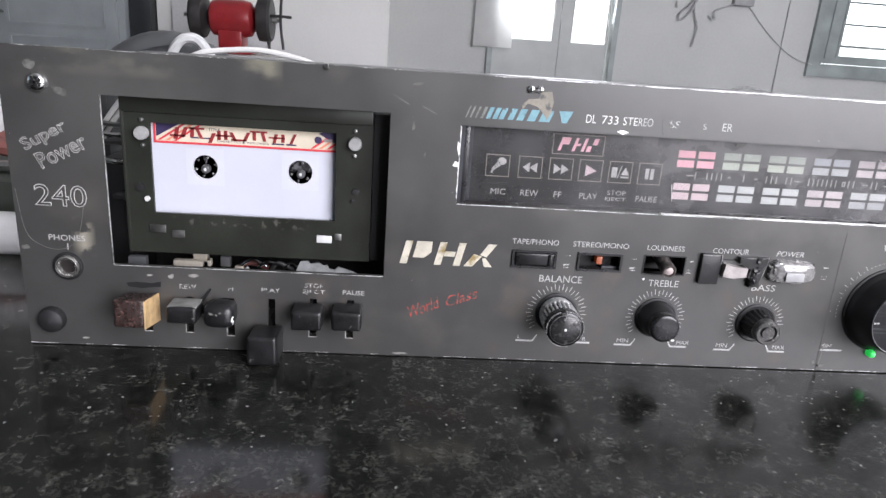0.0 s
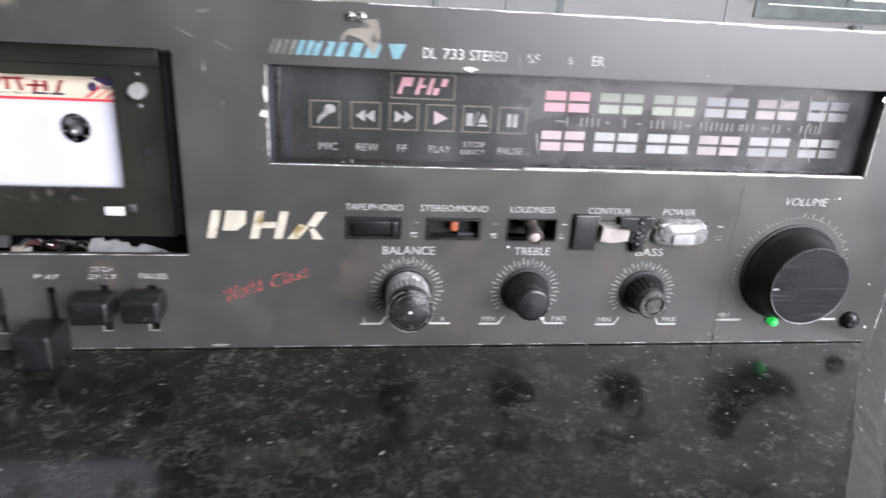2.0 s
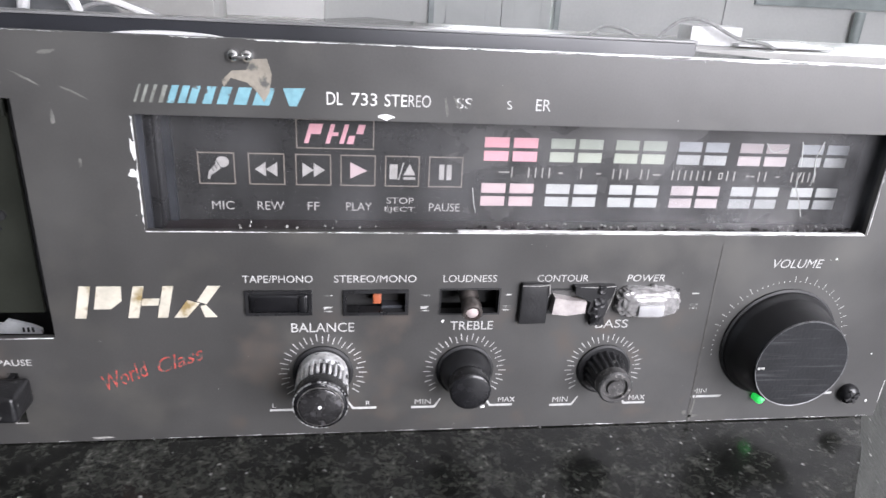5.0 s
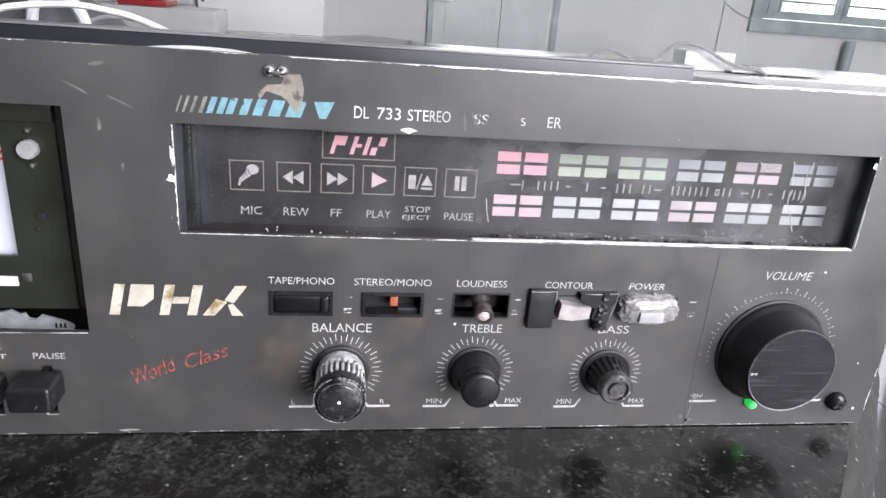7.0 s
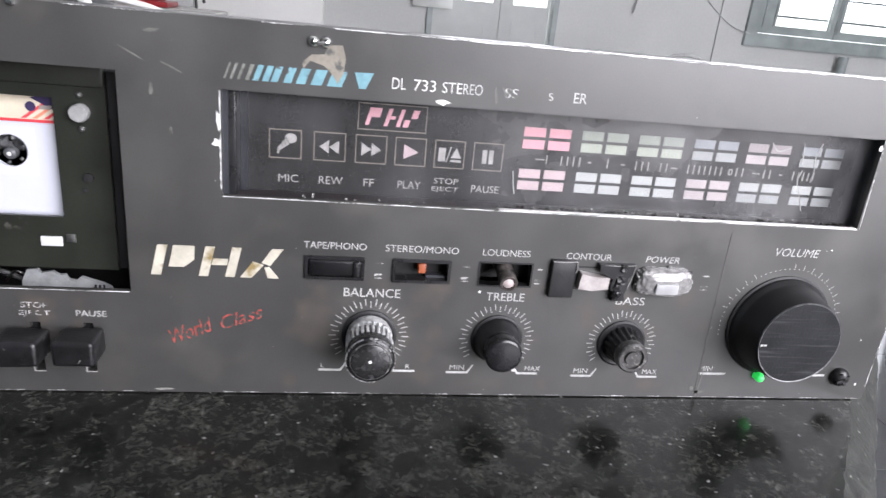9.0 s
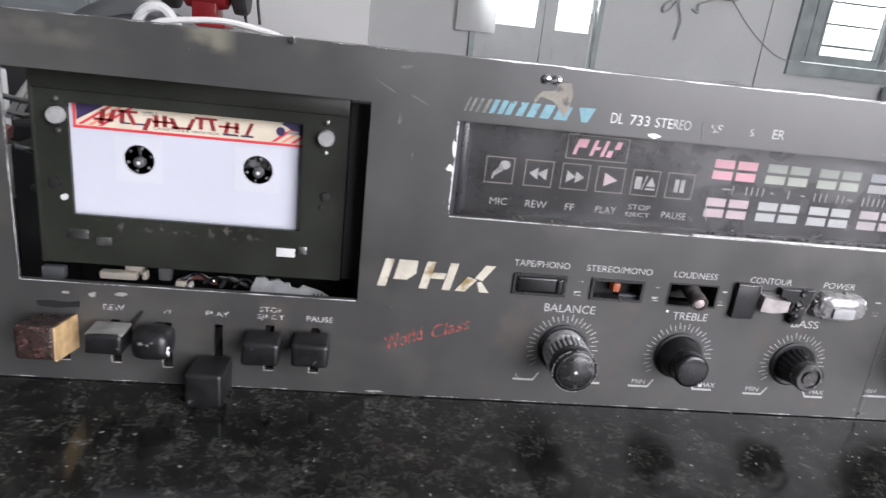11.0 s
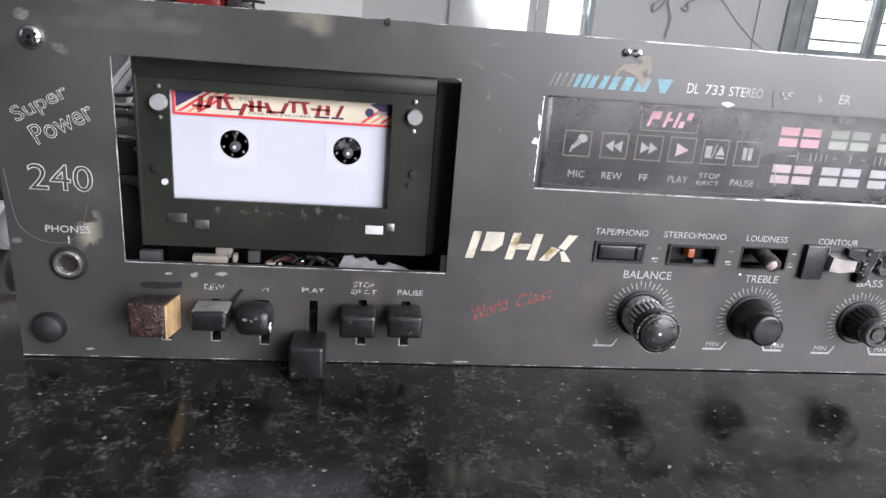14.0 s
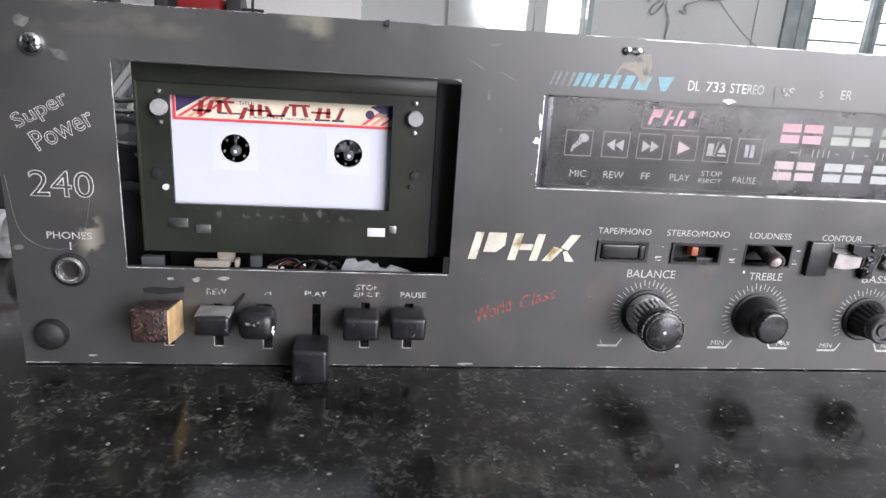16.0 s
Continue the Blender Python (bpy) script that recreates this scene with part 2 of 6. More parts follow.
CEILP = mat("white_ceiling", (0.78, 0.78, 0.76), 0.85, vary=0.06, scale=1.5, fine=50)
FLOORP = mat("polished_floor_tile", (0.075, 0.077, 0.08), 0.06, vary=0.12, scale=4, bump=0.02, fine=120)
# paint tone raised to take in the bloom round the bright panes
FRAMEP = mat("grey_green_window_paint", (0.25, 0.28, 0.275), 0.5, vary=0.25, scale=8, fine=200)
DOORP = mat("pale_grey_door_paint", (0.40, 0.41, 0.40), 0.55, vary=0.12, scale=5, fine=200)
CUPB = mat("blue_grey_steel_paint", (0.34, 0.37, 0.38), 0.42, vary=0.12, scale=6, fine=200)
DARKP = mat("dark_grey_paint", (0.03, 0.033, 0.036), 0.5, vary=0.25, scale=9, fine=150)
REDP = mat("red_enamel", (0.25, 0.018, 0.022), 0.3, vary=0.25, scale=12, fine=200)
CASTG = mat("dark_cast_iron", (0.035, 0.032, 0.032), 0.5, 0.3, vary=0.3, scale=20, fine=200)
SILVERP = mat("silver_grey_plastic", (0.15, 0.155, 0.16), 0.32, 0.4, vary=0.05, scale=20, fine=300)
GREYP = mat("dark_grey_plastic", (0.085, 0.088, 0.092), 0.35, 0.1, vary=0.2, scale=20, fine=300)
CABLE = mat("white_cable_sheath", (0.72, 0.71, 0.69), 0.4, vary=0.12, scale=30, fine=200)
DCABLE = mat("dark_cable_sheath", (0.05, 0.05, 0.05), 0.5, vary=0.3, scale=30, fine=200)
RUST = mat("reddish_brown_rubber", (0.16, 0.06, 0.05), 0.5, vary=0.3, scale=60, fine=300)
BENCHP = mat("pale_laminate_top", (0.40, 0.395, 0.38), 0.25, vary=0.12, scale=6, fine=200)
STEELLEG = mat("painted_steel_leg", (0.14, 0.15, 0.15), 0.45, vary=0.2, scale=12, fine=200)
CLOTH = mat("thin_white_cotton", (0.80, 0.80, 0.79), 0.9, vary=0.05, scale=12, bump=0.2, fine=300)
cn, cl = CLOTH.node_tree.nodes, CLOTH.node_tree.links
through_cloth, cloth_mix = cn.new("ShaderNodeBsdfTranslucent"), cn.new("ShaderNodeMixShader")
through_cloth.inputs["Color"].default_value = (0.85, 0.85, 0.84, 1)
cloth_mix.inputs["Fac"].default_value = 0.6
cl.new(cn["Principled BSDF"].outputs[0], cloth_mix.inputs[1])
cl.new(through_cloth.outputs[0], cloth_mix.inputs[2])
cl.new(cloth_mix.outputs[0], cn["Material Output"].inputs["Surface"])
GLASS = bpy.data.materials.new("window_glass")
GLASS.use_nodes = True
gb = GLASS.node_tree.nodes["Principled BSDF"]
gb.inputs["Transmission Weight"].default_value, gb.inputs["Roughness"].default_value, gb.inputs["IOR"].default_value = 1.0, 0.02, 1.1
OUTSIDE = glow("bright_overcast_distance", (0.95, 0.98, 1.0), 3.0, (0.5, 0.5, 0.5))


def granite():
    m = bpy.data.materials.new("polished_black_granite")
    m.use_nodes = True
    nt, L = m.node_tree, m.node_tree.links.new
    b = nt.nodes["Principled BSDF"]
    tc = nt.nodes.new("ShaderNodeTexCoord")
    warp = nt.nodes.new("ShaderNodeTexNoise")
    warp.inputs["Scale"].default_value, warp.inputs["Detail"].default_value = 260, 3
    add = nt.nodes.new("ShaderNodeVectorMath")
    add.operation = "MULTIPLY_ADD"
    add.inputs[1].default_value = (0.004, 0.004, 0.004)
    L(tc.outputs["Object"], warp.inputs["Vector"])
    L(warp.outputs["Color"], add.inputs[0])
    L(tc.outputs["Object"], add.inputs[2])
    # mottling: soft blotches, broken up by finer and finer grain
    total = None
    for scale, detail, weight in ((65, 4, 0.75), (170, 4, 1.0), (520, 5, 0.95)):
        n = nt.nodes.new("ShaderNodeTexNoise")
        n.inputs["Scale"].default_value, n.inputs["Detail"].default_value, n.inputs["Roughness"].default_value = scale, detail, 0.62
        L(add.outputs[0], n.inputs["Vector"])
        w = nt.nodes.new("ShaderNodeMath")
        w.operation = "MULTIPLY_ADD"
        w.inputs[1].default_value, w.inputs[2].default_value = weight, -0.5 * weight
        L(n.outputs["Fac"], w.inputs[0])
        if total:
            L(total, w.inputs[2])
            w.inputs[1].default_value = weight
        total = w.outputs[0]
    level = nt.nodes.new("ShaderNodeMapRange")
    level.inputs["From Min"].default_value, level.inputs["From Max"].default_value = 0.70, 1.34
    L(total, level.inputs["Value"])
    ramp = nt.nodes.new("ShaderNodeValToRGB")
    cr = ramp.color_ramp
    for k, (p, c) in enumerate(((0.0, (0.005, 0.005, 0.005)), (0.34, (0.012, 0.0125, 0.0112)), (0.58, (0.024, 0.025, 0.0218)), (0.80, (0.043, 0.044, 0.039)), (1.0, (0.115, 0.115, 0.105)))):
        e = cr.elements[k] if k < 2 else cr.elements.new(p)
        e.position, e.color = p, (*c, 1)
    L(level.outputs[0], ramp.inputs["Fac"])
    # sparse bright flecks
    fleck = nt.nodes.new("ShaderNodeTexVoronoi")
    fleck.inputs["Scale"].default_value = 420
    L(add.outputs[0], fleck.inputs["Vector"])
    pick = nt.nodes.new("ShaderNodeSeparateColor")
    L(fleck.outputs["Color"], pick.inputs[0])
    rare, near, both = (nt.nodes.new("ShaderNode" + k) for k in ("MapRange", "MapRange", "Math"))
    rare.inputs["From Min"].default_value, rare.inputs["From Max"].default_value = 0.950, 0.985
    near.inputs["From Min"].default_value, near.inputs["From Max"].default_value = 0.34, 0.14
    both.operation = "MULTIPLY"
    L(pick.outputs[1], rare.inputs["Value"])
    L(fleck.outputs["Distance"], near.inputs["Value"])
    L(rare.outputs[0], both.inputs[0])
    L(near.outputs[0], both.inputs[1])
    mx = nt.nodes.new("ShaderNodeMix")
    mx.data_type = "RGBA"
    ins = {q.identifier: q for q in mx.inputs}
    L(ramp.outputs["Color"], ins["A_Color"])
    ins["B_Color"].default_value = (0.27, 0.27, 0.26, 1)
    L(both.outputs[0], ins["Factor_Float"])
    L({q.identifier: q for q in mx.outputs}["Result_Color"], b.inputs["Base Color"])
    dust = nt.nodes.new("ShaderNodeTexNoise")
    dust.inputs["Scale"].default_value, dust.inputs["Detail"].default_value = 14, 8
    L(tc.outputs["Object"], dust.inputs["Vector"])
    r = nt.nodes.new("ShaderNodeMapRange")
    r.inputs["From Min"].default_value, r.inputs["From Max"].default_value = 0.3, 0.75
    r.inputs["To Min"].default_value, r.inputs["To Max"].default_value = 0.08, 0.21
    b.inputs["Specular IOR Level"].default_value, b.inputs["Coat Weight"].default_value, b.inputs["Coat Roughness"].default_value, b.inputs["Coat IOR"].default_value = 0.42, 0.0, 0.12, 1.5
    L(dust.outputs["Fac"], r.inputs["Value"])
    L(r.outputs[0], b.inputs["Roughness"])
    return m


GRANITE = granite()
RAWGRANITE = mat("broken_granite", (0.027, 0.028, 0.025), 0.55, vary=0.6, scale=140, bump=1.0, fine=420)
layer(RAWGRANITE, (0.30, 0.30, 0.28), 260, 0.66, 0.71, seed=2.0)

# ---- mesh helpers (all places in metres) ----


def box(bm, x0, x1, y0, y1, z0, z1, bev=0.0, seg=2):
    vs = [bm.verts.new((x, y, z)) for x in (x0, x1) for y in (y0, y1) for z in (z0, z1)]
    fs = [bm.faces.new([vs[i] for i in f]) for f in ((0, 1, 3, 2), (4, 6, 7, 5), (0, 4, 5, 1), (2, 3, 7, 6), (0, 2, 6, 4), (1, 5, 7, 3))]
    if bev:
        es = list({e for f in fs for e in f.edges})
        bmesh.ops.bevel(bm, geom=es, offset=bev, segments=seg, profile=0.6, affect="EDGES")
    return vs


def lathe(bm, prof, origin, axis=(0, -1, 0), n=40, wobble=None, ends=True):
    """Turns a profile of (radius, height along axis) round the axis."""
    q = Vector((0, 0, 1)).rotation_difference(Vector(axis))
    rings = []
    for k, (r, h) in enumerate(prof):
        ring = []
        for i in range(n):
            a = 2 * math.pi * i / n
            rr = r * (wobble(k, i) if wobble else 1)
            ring.append(bm.verts.new(Vector(origin) + q @ Vector((rr * math.cos(a), rr * math.sin(a), h))))
        rings.append(ring)
    for a, b in zip(rings, rings[1:]):
        for i in range(n):
            f = bm.faces.new((a[i], a[(i + 1) % n], b[(i + 1) % n], b[i]))
            f.smooth = True
    for ring in (rings[0], rings[-1]) if ends else ():
        if (ring[0].co - ring[n // 2].co).length > 1e-7:
            bm.faces.new(ring if ring is rings[-1] else ring[::-1])


def tube(bm, pts, r, n=8, steps=8):
    """A round cable through the points, smoothed."""
    P = [Vector(p) for p in pts]
    P = [2 * P[0] - P[1]] + P + [2 * P[-1] - P[-2]]
    line = []
    for i in range(1, len(P) - 2):
        for k in range(steps):
            t = k / steps
            a, b, c, d = P[i - 1 : i + 3]
            line.append(0.5 * (2 * b + (c - a) * t + (2 * a - 5 * b + 4 * c - d) * t * t + (3 * b - a - 3 * c + d) * t**3))
    line.append(P[-2])
    rings, up = [], Vector((0.13, 0.21, 0.97))
    for i, p in enumerate(line):
        d = (line[min(i + 1, len(line) - 1)] - line[max(i - 1, 0)]).normalized()
        s = d.cross(up).normalized()
        u = s.cross(d)
        rings.append([bm.verts.new(p + r * (math.cos(a) * s + math.sin(a) * u)) for a in (2 * math.pi * j / n for j in range(n))])
    for a, b in zip(rings, rings[1:]):
        for i in range(n):
            bm.faces.new((a[i], a[(i + 1) % n], b[(i + 1) % n], b[i])).smooth = True
    bm.faces.new(rings[0][::-1]), bm.faces.new(rings[-1])


def plate(bm, x0, x1, z0, z1, y0, y1, holes=()):
    """An upright plate from y0 (front) to y1 with rectangular holes (x0, x1, z0, z1) through it."""
    xs = sorted({x0, x1, *(v for h in holes for v in h[:2])})
    zs = sorted({z0, z1, *(v for h in holes for v in h[2:])})
    solid = {}
    for i in range(len(xs) - 1):
        for k in range(len(zs) - 1):
            cx, cz = (xs[i] + xs[i + 1]) / 2, (zs[k] + zs[k + 1]) / 2
            solid[i, k] = not any(h[0] < cx < h[1] and h[2] < cz < h[3] for h in holes)
    cache = {}

    def v(i, k, y):
        if (i, k, y) not in cache:
            cache[i, k, y] = bm.verts.new((xs[i], y, zs[k]))
        return cache[i, k, y]

    for (i, k), s in solid.items():
        if not s:
            continue
        bm.faces.new((v(i, k, y0), v(i + 1, k, y0), v(i + 1, k + 1, y0), v(i, k + 1, y0)))
        bm.faces.new((v(i, k, y1), v(i, k + 1, y1), v(i + 1, k + 1, y1), v(i + 1, k, y1)))
        for (a, b), n in ((((i, k), (i, k + 1)), (i - 1, k)), (((i + 1, k + 1), (i + 1, k)), (i + 1, k)), (((i + 1, k), (i, k)), (i, k - 1)), (((i, k + 1), (i + 1, k + 1)), (i, k + 1))):
            if not solid.get(n, False):
                bm.faces.new((v(*a, y0), v(*b, y0), v(*b, y1), v(*a, y1)))


def poly(bm, pts, y0, y1):
    """An upright flat shape from points (x, z), from y0 (front) to y1."""
    a, b = [bm.verts.new((x, y0, z)) for x, z in pts], [bm.verts.new((x, y1, z)) for x, z in pts]
    bm.faces.new(a), bm.faces.new(b[::-1])
    for i in range(len(pts)):
        j = (i + 1) % len(pts)
        bm.faces.new((a[j], a[i], b[i], b[j]))


def thing(name, loc, label, category, group="", kind=""):
    ob = new(name)
    ob.location = loc
    ob.empty_display_size = 0.02
    return tagged(ob, label, category, group, kind)


def finish(bm, name, material):
    bmesh.ops.recalc_face_normals(bm, faces=bm.faces)
    me = bpy.data.meshes.new(name)
    bm.to_mesh(me)
    bm.free()
    me.set_sharp_from_angle(angle=radians(38))
    me.materials.append(material)
    return me


def part(name, bm, material, parent, label=""):
    ob = new(name, finish(bm, name, material))
    ob.parent = parent
    if parent.type == "EMPTY":
        ob.matrix_parent_inverse = Matrix.Translation(-parent.location)
    return tagged(ob, label)


def solid(name, bm, material, label, category, kind=""):
    return tagged(new(name, finish(bm, name, material)), label, category, "", kind)


def lettering(text, x0, x1, z0, z1, material, parent, y=-0.0001, shear=0.0, turn=0.0, outline=0.0, name="lettering"):
    """Printed words that fill the given width and height, turned about their middle."""
    c = bpy.data.curves.new(name, "FONT")
    c.body, c.shear, c.resolution_u = text, shear, 3
    if outline:
        c.fill_mode, c.bevel_depth, c.bevel_resolution = "NONE", outline, 0
    tmp = new(name, c)
    me = bpy.data.meshes.new_from_object(tmp.evaluated_get(bpy.context.evaluated_depsgraph_get()))
    bpy.data.objects.remove(tmp)
    co = np.empty(len(me.vertices) * 3)
    me.vertices.foreach_get("co", co)
    co = co.reshape(-1, 3)
    lo, hi = co.min(0), co.max(0)
    u = (co[:, 0] - lo[0]) / (hi[0] - lo[0]) * (x1 - x0) - (x1 - x0) / 2
    w = (co[:, 1] - lo[1]) / (hi[1] - lo[1]) * (z1 - z0) - (z1 - z0) / 2
    a = radians(turn)
    out = np.stack([(x0 + x1) / 2 + u * math.cos(a) - w * math.sin(a), np.full(len(u), y), (z0 + z1) / 2 + u * math.sin(a) + w * math.cos(a)], 1)
    if outline:
        out[:, 1] = y - co[:, 2] * 0.0004
    me.vertices.foreach_set("co", out.ravel())
    me.update()
    me.materials.clear()
    me.materials.append(material)
    ob = new(name, me)
    ob.parent = parent
    if parent.type == "EMPTY":
        ob.matrix_parent_inverse = Matrix.Translation(-parent.location)
    return ob


def slanted(bm, x0, x1, z0, z1, lean, y=-0.0001):
    poly(bm, ((x0, z0), (x1, z0), (x1 + lean, z1), (x0 + lean, z1)), y, y + 0.00005)


# ---- structure ----
FLOOR, CEIL, BACK = -0.85, 2.35, 4.5


def wall(name, m, x0, x1, z0, z1, thick, material, holes, label):
    bm = bmesh.new()
    plate(bm, x0, x1, z0, z1, 0, thick, holes)
    ob = solid(name, bm, material, label, "wall", "structure")
    ob.matrix_world = m
    return ob


wall("wall_north", pose(0, BACK, 0), -3.2, 5.2, FLOOR, CEIL, 0.22, WALLP, [(0.572, 1.462, FLOOR + 0.02, 1.22), (2.85, 4.95, 0.05, 2.1)], "grey-white plastered wall with a door and a window")
# south and west walls are out of view and darkened to lessen fill
wall("wall_south", pose(0, -2.6, 0), -3.2, 5.2, FLOOR, CEIL, 0.22, DARKWALL, [(0.6, 3.8, -0.15, 2.15)], "unseen plastered wall, coloured dark to cut bounced light, with a wide window")
wall("wall_west", pose(-3.2, 0, 0, 0, 0, 90), -2.6, BACK + 0.2, FLOOR, CEIL, 0.2, DARKWALL, [(-1.3, 0.1, 0.3, 1.6)], "unseen plastered side wall, coloured dark to cut bounced light, with an added opening")
wall("wall_east", pose(5.2, 0, 0, 0, 0, -90), -BACK - 0.2, 2.6, FLOOR, CEIL, 0.2, WALLP, [], "grey-white plastered side wall")
bm = bmesh.new()
box(bm, -3.4, 5.4, -2.82, BACK + 0.22, CEIL, CEIL + 0.15)
solid("ceiling", bm, CEILP, "plain white plastered ceiling", "ceiling", "structure")
bm = bmesh.new()
box(bm, -3.4, 5.4, -2.82, BACK + 0.22, FLOOR - 0.2, FLOOR - 0.004)
floor = solid("floor", bm, mat("floor_joint", (0.16, 0.155, 0.15), 0.5, scale=5), "polished grey tiled floor with thin dark joints", "floor", "structure")
bm = bmesh.new()
box(bm, -1.525, -0.10, 4.2, BACK - 0.002, FLOOR, CEIL - 0.002)
solid("wall_pier", bm, PIERP, "white plastered wall pier standing proud", "wall", "structure")
for k, (x0, x1, z0, z1, y) in enumerate(((-3.0, 6.5, FLOOR, 2.6, 5.6),)):
    bm = bmesh.new()
    box(bm, x0, x1, y, y + 0.05, z0, z1)
    solid("backdrop", bm, OUTSIDE, "bright hazy daylight outside the openings", "backdrop", "structure")


def frame_bars(parent, x0, x1, z0, z1, y0, y1, w, material, name="frame"):
    bm = bmesh.new()
    plate(bm, x0, x1, z0, z1, y0, y1, [(x0 + w, x1 - w, z0 + w, z1 - w)])
    return part(name, bm, material, parent)


# double door: pale grey leaves, solid below, glazed above; the narrower leaf has louvre bars and stands slightly off its frame
door = thing("door_1", (1.02, BACK, FLOOR), "pale grey double door with glazed upper halves, one barred", "door", kind="structure")
frame_bars(door, 0.572, 1.462, FLOOR + 0.02, 1.22, BACK - 0.03, BACK + 0.12, 0.035, FRAMEP, "door_frame")
for x0, x1, gx0, gx1, bars in ((0.611, 1.066, 0.645, 1.022, 0), (1.072, 1.41, 1.156, 1.399, 12)):
    bm = bmesh.new()
    plate(bm, x0, x1, FLOOR + 0.06, 1.18, BACK + 0.02, BACK + 0.06, [(gx0, min(gx1, x1 - 0.008), 0.163, 1.08)])
    leaf = part("door_leaf", bm, DOORP, door)
    bm = bmesh.new()
    plate(bm, max(gx0, x0 + 0.08), gx1 - 0.01, FLOOR + 0.25, 0.06, BACK + 0.0165, BACK + 0.021, [(max(gx0, x0 + 0.08) + 0.05, gx1 - 0.06, FLOOR + 0.3, 0.01)])
    part("panel_moulding", bm, DOORP, leaf)
    bm = bmesh.new()
    box(bm, gx0, gx1 - 0.002, BACK + 0.038, BACK + 0.042, 0.163, 1.08)
    part("pane", bm, GLASS, leaf).visible_shadow = False
    for k in range(bars):
        z = 0.205 + k * 0.078
        bm = bmesh.new()
        box(bm, gx0, gx1 - 0.002, BACK + 0.07, BACK + 0.078, z, z + 0.005)
        part("bar", bm, FRAMEP, leaf)

window = thing("window_1", (3.7, BACK, 0.05), "grey-green painted wooden window with horizontal bars", "window", kind="structure")
frame_bars(window, 2.85, 4.95, 0.05, 2.1, BACK - 0.03, BACK + 0.1, 0.09, FRAMEP, "window_frame")
for x0, x1, g0, g1 in ((2.943, 3.545, 3.078, 3.515), (3.551, 4.2, 3.585, 4.165), (4.206, 4.857, 4.24, 4.82)):
    bm = bmesh.new()
    plate(bm, x0, x1, 0.143, 2.006, BACK + 0.0, BACK + 0.05, [(g0, g1, 0.20, 1.96)])
    sash = part("sash", bm, FRAMEP, window)
    bm = bmesh.new()
    plate(bm, x0 + 0.03, g0 - 0.012, 0.18, 1.98, BACK - 0.008, BACK - 0.0005, [(x0 + 0.04, g0 - 0.022, 0.19, 1.97)])
    part("sash_moulding", bm, FRAMEP, sash)
    bm = bmesh.new()
    box(bm, g0 - 0.01, g1 + 0.01, BACK + 0.02, BACK + 0.024, 0.19, 1.97)
    part("pane", bm, GLASS, sash).visible_shadow = False
    for k in range(12):
        z = 0.26 + k * 0.148
        bm = bmesh.new()
        box(bm, g0 - 0.005, g1 + 0.005, BACK + 0.06, BACK + 0.07, z, z + 0.016)
        part("bar", bm, FRAMEP, sash)

# granite table, set at an angle to the deck
TX, TY = 0.306, 0.005
TU, TV = Vector((0.635, 0.7725, 0)), Vector((-0.7725, 0.635, 0))
table = thing("granite_table", (0, 0, FLOOR), "dark speckled polished granite work table with chipped edge", "table")
rnd = random.Random(4)


def table_point(u, v, z):
    return Vector((TX, TY, z)) + TU * u + TV * v


bm = bmesh.new()
us, lo, hi = np.linspace(-0.75, 1.55, 470), [], []
for u in us:
    wv = 0.0015 * noise.noise((u * 30, 1.3, 0)) + 0.0012 * noise.noise((u * 160, 4, 0))
    hi.append(bm.verts.new(table_point(u, max(0.001, wv + 0.009), 0)))
far = [bm.verts.new(table_point(u, 1.5, 0)) for u in (us[-1], us[0])]
bm.faces.new(hi + far)
part("tabletop", bm, GRANITE, table, "polished dark granite")
bm = bmesh.new()
rows = []
for dv, dz in ((None, -0.0001), (0.006, -0.003), (-0.002, -0.010), (-0.006, -0.02), (-0.004, -0.032)):
    row = []
    for u in us:
        wv = 0.0015 * noise.noise((u * 30, 1.3, 0)) + 0.0012 * noise.noise((u * 160, 4, 0))
        edge = max(0.001, wv + 0.009)
        rough = 0.0014 * noise.noise((u * 70, dz * 300, 2)) + 0.0010 * noise.noise((u * 260, dz * 500, 7))
        row.append(bm.verts.new(table_point(u, edge if dv is None else dv + rough, dz + (0 if dv is None else 0.4 * rough))))
    rows.append(row)
for a, b in zip(rows, rows[1:]):
    for i in range(len(us) - 1):
        bm.faces.new((a[i], a[i + 1], b[i + 1], b[i]))
part("chipped_edge", bm, RAWGRANITE, table, "rough broken granite edge")
bm = bmesh.new()
for u0, u1, v0, v1, z0, z1 in ((-0.75, 1.55, 0.03, 1.5, -0.032, -0.004),):
    vs = [bm.verts.new(table_point(u, v, z)) for z in (z0, z1) for u, v in ((u0, v0), (u1, v0), (u1, v1), (u0, v1))]
    for f in ((3, 2, 1, 0), (4, 5, 6, 7), (0, 1, 5, 4), (1, 2, 6, 5), (2, 3, 7, 6), (3, 0, 4, 7)):
        bm.faces.new([vs[i] for i in f])
part("slab", bm, RAWGRANITE, table)
for u, v in ((-0.65, 0.12), (1.45, 0.12), (1.45, 1.4), (-0.65, 1.4)):
    bm = bmesh.new()
    p = table_point(u, v, 0)
    box(bm, p.x - 0.03, p.x + 0.03, p.y - 0.03, p.y + 0.03, FLOOR, -0.032, 0.004)
    part("leg", bm, STEELLEG, table)

# floor tiles, 0.6 m, on the dark joint bed
bm = bmesh.new()
box(bm, 0.001, 0.599, 0.001, 0.599, -0.006, 0.0, 0.0008, 1)
tile = finish(bm, "tile", FLOORP)
for i in range(14):
    for k in range(12):
        o = new("tile", tile)
        o.parent = floor
        o.matrix_basis = Matrix.Translation((-3.2 + 0.6 * i, -2.6 + 0.6 * k, FLOOR))


